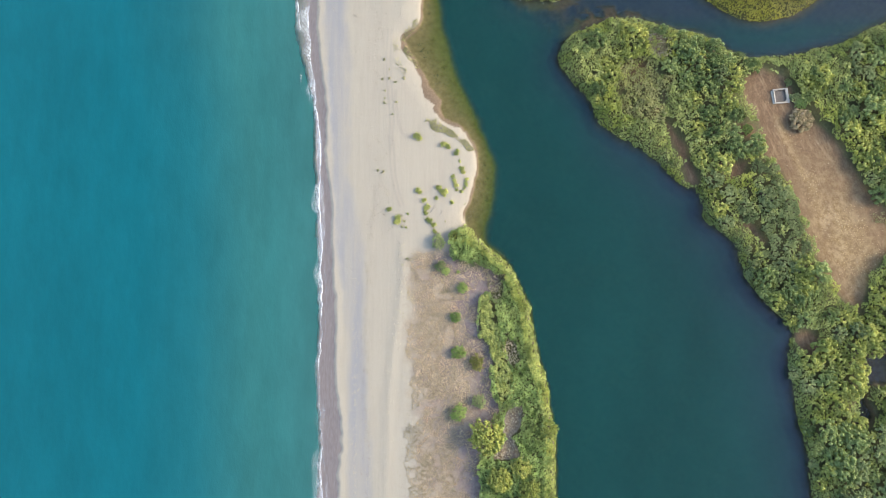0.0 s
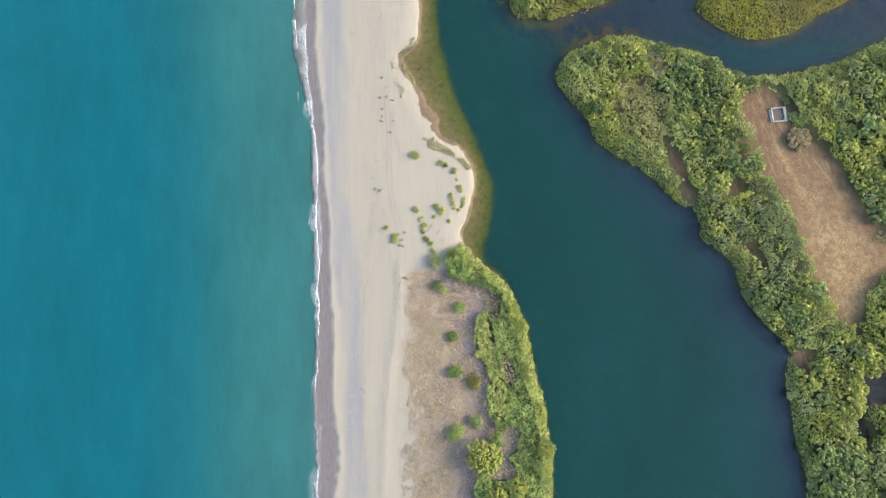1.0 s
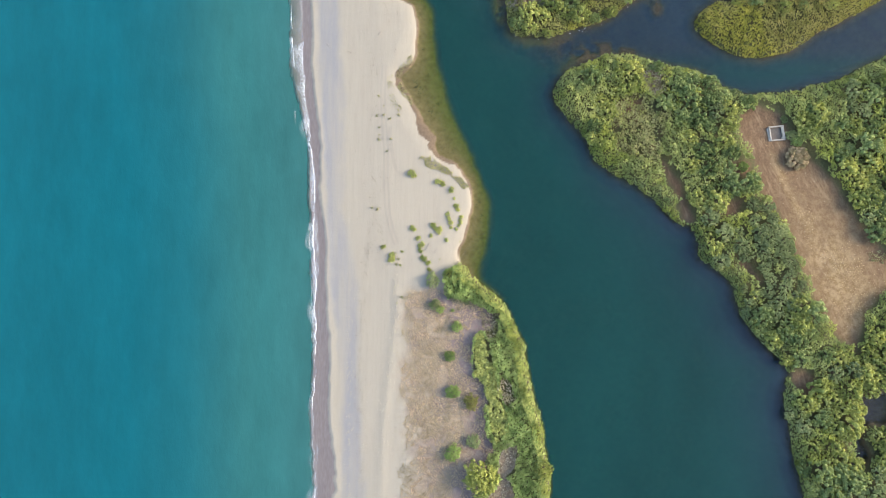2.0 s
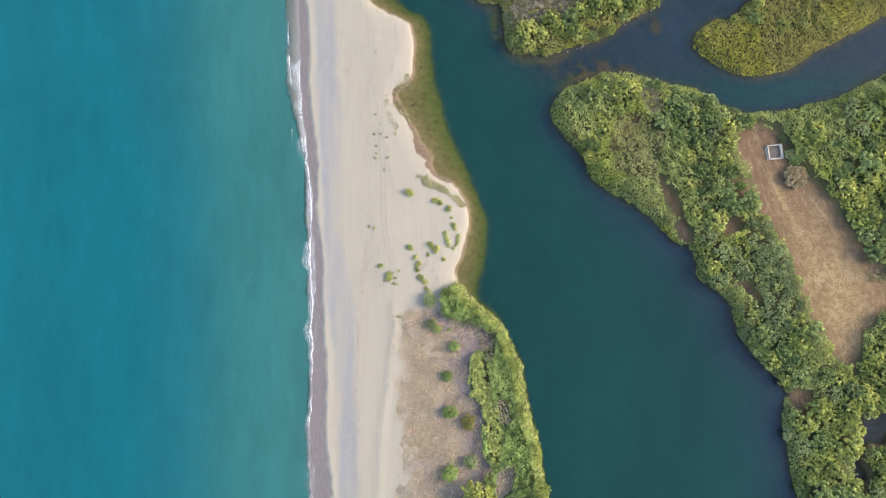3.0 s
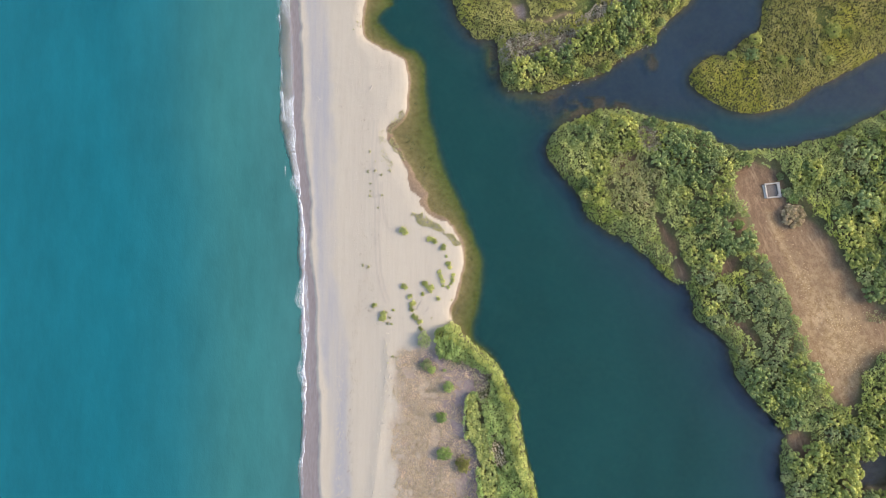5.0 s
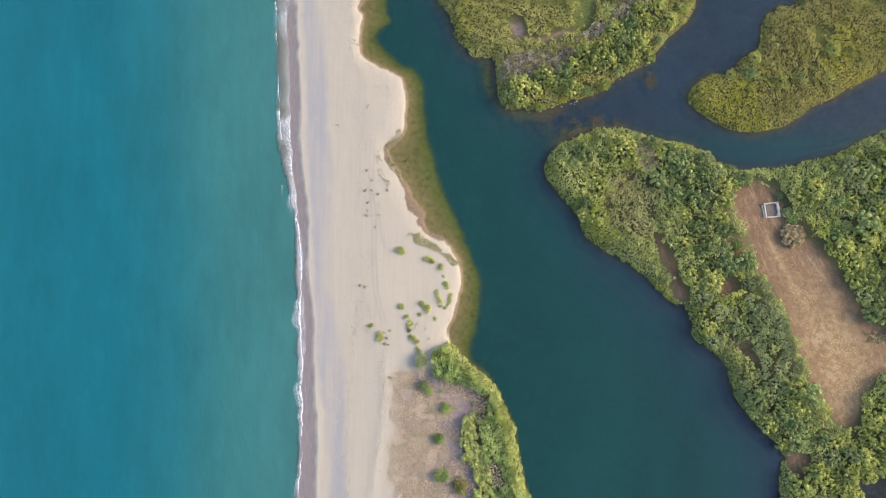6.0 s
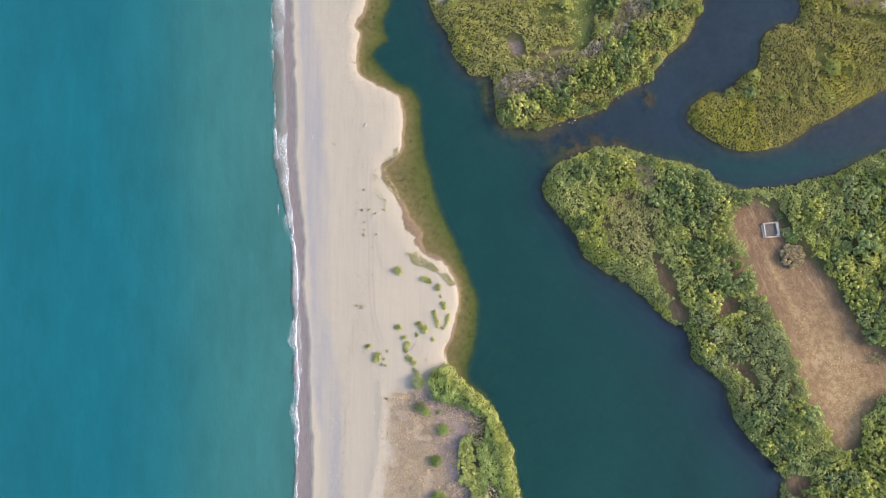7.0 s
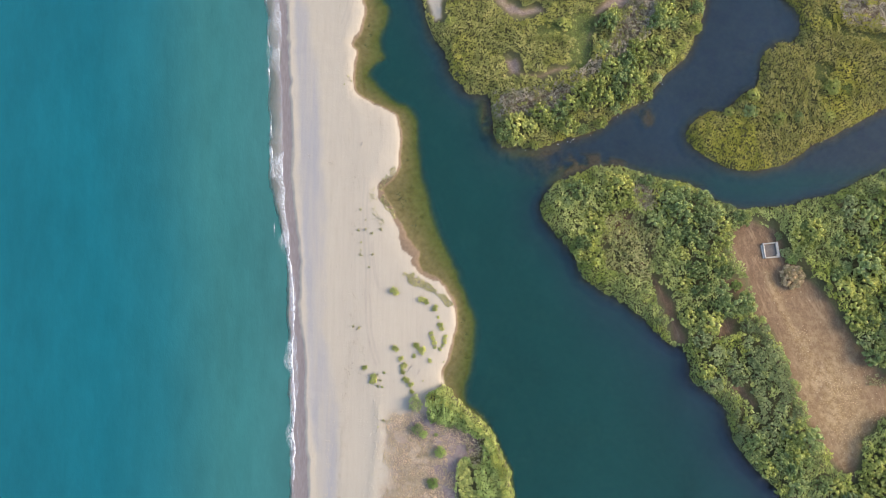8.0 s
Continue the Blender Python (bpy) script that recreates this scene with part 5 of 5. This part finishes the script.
rng = np.random.RandomState(33)
walked = [line_spots([(-20.6, -50), (-20.2, -20), (-19.8, 5), (-20.2, 30), (-20.6, 55), (-21.5, 80), (-23.5, 108)], 0.35, 620, 1),
          line_spots([(-18.9, 20), (-19.2, 45), (-19.6, 65), (-20.8, 90), (-22.0, 108)], 0.25, 420, 2),
          line_spots([(-23.5, -50), (-23.6, -20), (-23.8, 5)], 0.3, 220, 3),
          line_spots([(-17.5, -45), (-17.2, -10), (-16.5, 10), (-17.5, 25)], 0.9, 300, 4),
          line_spots([(-13.0, 22), (-12.6, 35), (-12.9, 48), (-13.4, 60), (-15.5, 76)], 0.5, 260, 5),
          line_spots([(-17.5, 62), (-14.0, 66), (-13.0, 74), (-17.5, 80)], 1.2, 200, 6),
          rng.rand(500, 2) * (14, 150) + (-25, -45)]
walked = np.concatenate(walked)
_h, _, _z = survey(walked[:, 0], walked[:, 1])
walked = walked[(_z["spit"] > 1) & (_z["ds"] > 6)]
prints("footprints", walked, 0.14, (), "old footprints trodden into dry sand", "footprints", 34)
trod = scatter([(77.0, 26.0), (80.5, 27.0), (86.0, 14.0), (83.0, 11.0)], 0.62, 41)
trod = trod[value_noise(trod[:, 0], trod[:, 1], 1.6, 43) > 0.4]
prints("trodden_earth", trod, 0.19, ("earth", "worn"), "lumpy trodden earth on the clearing", "earth clods", 44)

_r = np.random.RandomState(45)
clods = np.concatenate([scatter([(76.0, 27.0), (80.0, 28.0), (85.5, 15.0), (82.5, 12.0)], 0.7, 46), scatter([(82.0, 16.0), (92.0, 21.0), (96.0, 11.0), (88.0, -1.0), (83.0, 4.0)], 1.1, 47), scatter([(69.0, 47.0), (79.0, 38.0), (84.0, 28.0), (74.0, 28.0)], 2.2, 48)])
clods = clods[value_noise(clods[:, 0], clods[:, 1], 2.2, 49) > 0.45]
CLOD_SIZE = 0.14 * _r.uniform(0.5, 1.4, len(clods))
CLOD_V = np.concatenate([ICO_V * (s * (1 + 0.3 * (_r.rand(len(ICO_V), 1) - 0.5)) * (1.0, 0.8, 0.45)) + (x, y, z + 0.1 * s) for (x, y), s, z in zip(clods, CLOD_SIZE, survey(clods[:, 0], clods[:, 1])[0])])
CLOD_F = np.concatenate([ICO_F + k * len(ICO_V) for k in range(len(clods))])
tagged(new("earth_clods", mesh_of("earth_clods", CLOD_V, CLOD_F, MAT_CLOD, smooth=False)), "pale dry clods strewn over the brown clearing", "earth clods", kind="stuff")


# ---------------------------------------------------------------- litter, wrack and small growth on the ground
def litter_bed(name, spots, length, width, lift, material, label, category, seed):
    rng = np.random.RandomState(seed)
    n = len(spots)
    h = survey(spots[:, 0], spots[:, 1])[0]
    c = np.column_stack([spots, h + 0.03 + lift * rng.rand(n)])
    ln = length * rng.uniform(0.5, 1.5, n)
    nrm = np.stack([rng.normal(size=n) * 0.35, rng.normal(size=n) * 0.35, np.ones(n)], 1)
    v, f = leaves(c, nrm, rng.normal(size=(n, 3)) * (1, 1, 0.3), ln, ln * width, ln * 0.15)
    return tagged(new(name, mesh_of(name, v, f, material, smooth=False)), label, category, kind="stuff")


def clumps(spots, each, spread, seed):
    rng = np.random.RandomState(seed)
    return np.repeat(spots, each, 0) + rng.normal(size=(len(spots) * each, 2)) * spread


WRACK_LINE = [(-20.8, -50.0), (-21.0, -30.0), (-21.4, -15.0), (-21.3, -5.0), (-20.8, 5.0), (-20.3, 16.0), (-19.0, 26.0)]
litter_bed("wrack_line", clumps(line_spots(WRACK_LINE, 0.5, 120, 51), 6, (0.14, 0.34), 52), 0.17, 0.45, 0.05, MAT_WRACK, "broken dark line of dried seaweed on the sand", "seaweed", 53)
litter_bed("wrack_line", clumps(line_spots([(-17.5, 15.0), (-17.0, 22.0), (-17.8, 30.0), (-18.0, 36.0)], 1.4, 50, 54), 5, 0.24, 55), 0.17, 0.45, 0.05, MAT_WRACK, "scattered dark scraps of dried seaweed", "seaweed", 56)
SCRAPS = [(-24.3, 65.4), (-23.8, 65.1), (-19.1, 64.9), (-18.7, 63.6), (-18.4, 62.3), (-17.6, 60.3), (-15.8, 76.6), (-15.1, 72.6), (-12.9, 74.6), (-13.5, 65.6), (-13.1, 75.0),
          (-20.0, 84.9), (-20.1, 84.5), (-21.0, 93.9), (-20.5, 93.2), (-16.4, 78.7), (-17.4, 79.6), (-15.8, 75.7), (-13.7, 69.1), (-17.2, 65.3), (-19.5, 82.0), (-15.0, 72.3), (-17.9, 61.2)]
litter_bed("wrack_line", clumps(line_spots([(3.6, 20.2), (2.2, 18.4), (1.0, 16.6), (0.6, 15.0)], 0.3, 40, 67), 5, 0.18, 68), 0.18, 0.4, 0.05, MAT_WRACK, "brown band of reed debris washed against the bank", "debris", 69)
litter_bed("wrack_line", clumps(line_spots([(-18.6, 48.0), (-18.8, 58.0), (-19.3, 70.0), (-20.6, 84.0), (-22.4, 104.0)], 0.5, 90, 76), 4, (0.12, 0.3), 77), 0.15, 0.4, 0.03, MAT_WRACK, "thin scattered line of dried seaweed on dry sand", "seaweed", 78)
litter_bed("wrack_line", clumps(np.array(SCRAPS), 9, 0.26, 65), 0.15, 0.45, 0.04, MAT_WRACK, "small brown heaps of dried seaweed on dry sand", "seaweed", 66)
litter_bed("dune_tufts", clumps(line_spots(DUNE_LINE, 0.8, 70, 57), 6, 0.2, 58), 0.16, 0.35, 0.06, MAT_SCRUB, "dry tufts holding little sand mounds", "grass", 59)
litter_bed("dune_tufts", clumps(line_spots([(-12.5, -50.0), (-11.5, -25.0), (-11.0, -5.0), (-9.5, 9.0)], 1.3, 110, 60), 5, 0.2, 61), 0.16, 0.4, 0.04, MAT_SCRUB, "dead grey tufts at the border of the plain", "grass", 62)
litter_bed("pebbles", line_spots(SHINGLE_OUT[1:-1], 2.6, 130, 63), 0.09, 0.8, 0.03, MAT_CONCRETE, "pale pebbles and shells scattered on the beach", "pebbles", 64)

_straw = np.concatenate([scatter([(83.0, 17.0), (90.0, 22.0), (97.0, 13.0), (90.0, 1.0), (84.0, 4.0)], 0.55, 94), scatter([(76.0, 27.5), (79.6, 28.0), (84.6, 14.0), (81.6, 12.0)], 0.6, 95), scatter([(70.0, 44.0), (73.0, 44.0), (80.0, 27.0), (76.0, 26.0)], 1.3, 96)])
_straw = _straw[fractal(_straw[:, 0], _straw[:, 1], 3.0, 97, 2) > 0.44]
litter_bed("straw_litter", _straw, 0.50, 0.17, 0.02, MAT_CHAFF, "pale trampled straw and chaff on the brown clearing", "straw", 98)
bed("dry_grass", [(91.6, 19.0), (94.0, 18.6), (97.0, 16.6), (96.2, 15.0), (93.0, 16.4)], lambda x, y, h, z: (((x - 94.2) / 2.6) ** 2 + ((y - 16.9) / 1.5) ** 2 < 1.6 * fractal(x, y, 1.0, 99, 2)), 60, 0.1, 0.4, 0.3, 0.3, 0.6, MAT_BEACH_GRASS,
    "tan tussock of dry grass on the clearing", "grass", 775, 0.5)

for poly, seed, density in (([(-9.6, 64.6), (-11.0, 62.4), (-12.8, 61.1), (-13.7, 59.2), (-12.4, 58.4), (-10.9, 60.4), (-9.3, 62.3)], 901, 80),
                            ([(-12.3, 58.2), (-10.8, 56.9), (-9.6, 54.6), (-8.8, 52.3), (-10.1, 52.6), (-11.4, 54.8), (-12.6, 56.9)], 902, 80),
                            ([(-15.2, 59.1), (-14.1, 59.7), (-13.6, 54.6), (-12.1, 51.4), (-13.1, 51.0), (-14.6, 53.3)], 903, 30),
                            ([(-8.0, 40.8), (-5.0, 40.2), (-1.8, 38.1), (1.4, 35.7), (3.3, 33.4), (2.3, 33.1), (-1.8, 36.4), (-6.3, 38.1)], 904, 130)):
    bed("beach_grass", poly, lambda x, y, h, z, poly=poly: (inside(poly, x, y) > 1.3 * (fractal(x, y, 0.9, 87, 2) - 0.5)) & (z["spit"] > 0.05) & (fractal(x, y, 1.2, 88, 2) > 0.27), density * 2.2, 0.04, 0.16, 0.20, 0.40, 1.2,
        MAT_BEACH_GRASS, "thin grass growing on the sandy bank" if seed < 904 else "flattened dry grass behind the sandy point", "grass", seed, 0.5)

SEEDLING = plant_thing("seedling", 240, 0.42, 0.4, 6, 0.17, 30, 0.13, MAT_BEACH_GRASS, "small green beach plant on dry sand", "plant", 3)
SEEDLINGS = [(-17.3, 54.7), (-16.1, 52.4), (-17.6, 50.1), (-16.0, 50.2), (-17.1, 47.4), (-17.1, 45.7), (-17.1, 44.6), (-14.7, 49.4), (-14.4, 44.6), (-15.3, 41.8), (-18.7, 28.8), (-12.7, 50.2), (-20.4, 85.3), (-21.3, 83.5),
             (-19.6, 84.3), (-17.5, 28.5), (-13.0, 7.2), (1.2, 21.0), (-3.3, 17.0), (-11.9, 8.5), (1.0, 5.8), (-12.6, 17.2), (-13.0, 15.9), (-13.2, 18.4)]
_r = np.random.RandomState(17)
for k, (x, y) in enumerate(SEEDLINGS):
    m = pose(x, y, height_at(x, y) - 0.02, 0, 0, _r.uniform(0, 360)) @ Matrix.Scale(_r.uniform(0.4, 0.8), 4)
    if k:
        tagged(copy_thing(SEEDLING, m), group="beach plants")
    else:
        last = m
SEEDLING.matrix_basis = last
tagged(SEEDLING, group="beach plants")


# ---------------------------------------------------------------- driftwood
def driftwood(points, girth, label, seed):
    rng = np.random.RandomState(seed)
    verts, faces = [], []
    pts = [(x, y, height_at(x, y) + girth * 0.8) for x, y in points]
    for a, b in zip(pts, pts[1:]):
        limb(verts, faces, a, b, girth, girth * 0.75, 7)
    a = pts[len(pts) // 2]
    limb(verts, faces, a, (a[0] + rng.uniform(-0.7, 0.7), a[1] + rng.uniform(-0.7, 0.7), a[2] + 0.25), girth * 0.6, girth * 0.25, 6)
    return tagged(new("driftwood", mesh_of("driftwood", verts, faces, MAT_DRIFTWOOD)), label, "driftwood", group="driftwood on the beach")


driftwood([(-16.9, 70.0), (-17.1, 69.5), (-17.4, 69.0)], 0.13, "bleached driftwood log lying on dry sand", 1)
driftwood([(-29.4, 67.5), (-29.1, 67.1), (-28.8, 66.6)], 0.07, "pale driftwood branch on grey shingle", 2)
driftwood([(-24.3, 65.5), (-23.9, 65.3), (-23.5, 65.0)], 0.06, "pale driftwood branch on grey shingle", 3)
driftwood([(-6.6, 18.9), (-6.0, 20.0), (-5.6, 20.8)], 0.07, "thin dead branch on the sand", 4)
driftwood([(-4.6, 18.4), (-3.9, 19.2)], 0.07, "thin dead branch on the sand", 5)
driftwood([(21.6, -39.4), (22.3, -40.2), (22.0, -41.4)], 0.09, "dead branch reaching out of the lagoon", 6)


# ---------------------------------------------------------------- stones in the shallows
_r = np.random.RandomState(91)
_stones = np.concatenate([line_spots([(14.5, 69.0), (20.0, 68.2), (26.0, 69.0), (34.0, 71.6)], 0.6, 14, 92), line_spots([(36.0, 72.6), (44.0, 77.6), (50.0, 83.4)], 0.6, 8, 93)])
_v = np.concatenate([ICO_V * (_r.uniform(0.08, 0.19) * (1 + 0.4 * (_r.rand(len(ICO_V), 1) - 0.5)) * (1.0, 0.8, 0.6)) + (x, y, 0.03) for x, y in _stones])
_f = np.concatenate([ICO_F + k * len(ICO_V) for k in range(len(_stones))])
tagged(new("shore_stones", mesh_of("shore_stones", _v, _f, MAT_CONCRETE, smooth=False)), "pale stones breaking the water along the reedy shore", "stones", kind="stuff")


# ---------------------------------------------------------------- concrete basin
def slab(size, at, turn, jag, seed):
    """A worn concrete bar with bevelled, slightly uneven edges."""
    bm = bmesh.new()
    bmesh.ops.create_cube(bm, size=1, matrix=Matrix.Translation(at) @ Matrix.Rotation(radians(turn), 4, "Z") @ Matrix.Diagonal((*size, 1)))
    bmesh.ops.subdivide_edges(bm, edges=[e for e in bm.edges if e.calc_length() > 1], cuts=4)
    r = random.Random(seed)
    for v in bm.verts:
        v.co += Vector((r.uniform(-jag, jag), r.uniform(-jag, jag), r.uniform(-jag, jag) * 0.7))
    bmesh.ops.bevel(bm, geom=[e for e in bm.edges if e.calc_face_angle(0) > 0.6], offset=0.03, segments=1, affect="EDGES")
    return bm


basin = tagged(new("concrete_basin"), "square pale concrete basin with a broken corner on bare earth", "basin")
part("wall", slab((3.4, 0.30, 0.5), (0.0, 1.55, 0.2), 0, 0.025, 1), MAT_CONCRETE, basin)
part("wall", slab((3.3, 0.30, 0.46), (0.05, -1.55, 0.19), -1.5, 0.03, 2), MAT_CONCRETE, basin)
part("wall", slab((0.30, 2.76, 0.48), (-1.54, 0.0, 0.2), 0, 0.025, 3), MAT_CONCRETE, basin)
part("wall", slab((0.55, 2.76, 0.5), (1.40, 0.0, 0.2), 1, 0.03, 4), MAT_CONCRETE, basin)
part("corner_block", slab((0.55, 0.5, 0.5), (1.22, -1.20, 0.22), 42, 0.03, 5), MAT_CONCRETE, basin)
part("footing", slab((0.35, 3.0, 0.3), (-1.86, -0.1, 0.06), 2, 0.03, 6), MAT_CONCRETE, basin)
part("basin_floor", slab((2.6, 2.6, 0.12), (-0.08, 0.0, 0.02), 0, 0.01, 7), MAT_SILT, basin, "brown silted basin floor")
basin.matrix_basis = pose(73.1, 45.2, height_at(73.1, 45.2) - 0.02, 0, 0, 6)


# ---------------------------------------------------------------- weed on the shelf
WEED = [(-9.0, 58.4), (-7.6, 56.8), (-8.6, 57.2), (-7.9, 55.4), (-5.1, 73.0), (-6.0, 60.0), (-3.8, 53.0), (-5.1, 51.1), (-6.9, 66.0), (-15.4, 95.4), (-14.6, 93.2), (-15.8, 97.6), (-16.6, 92.8),
        (-12.6, 89.9), (-11.9, 90.6), (6.3, 22.0), (7.8, 20.5), (6.9, 14.8), (7.9, 15.4), (5.6, 30.0), (6.2, 27.0)]
litter_bed("water_weed", clumps(np.array(WEED), 12, 0.25, 72), 0.26, 0.6, 0.12, MAT_WEED, "dark clumps of weed on the sandy shelf under water", "water weed", 73)
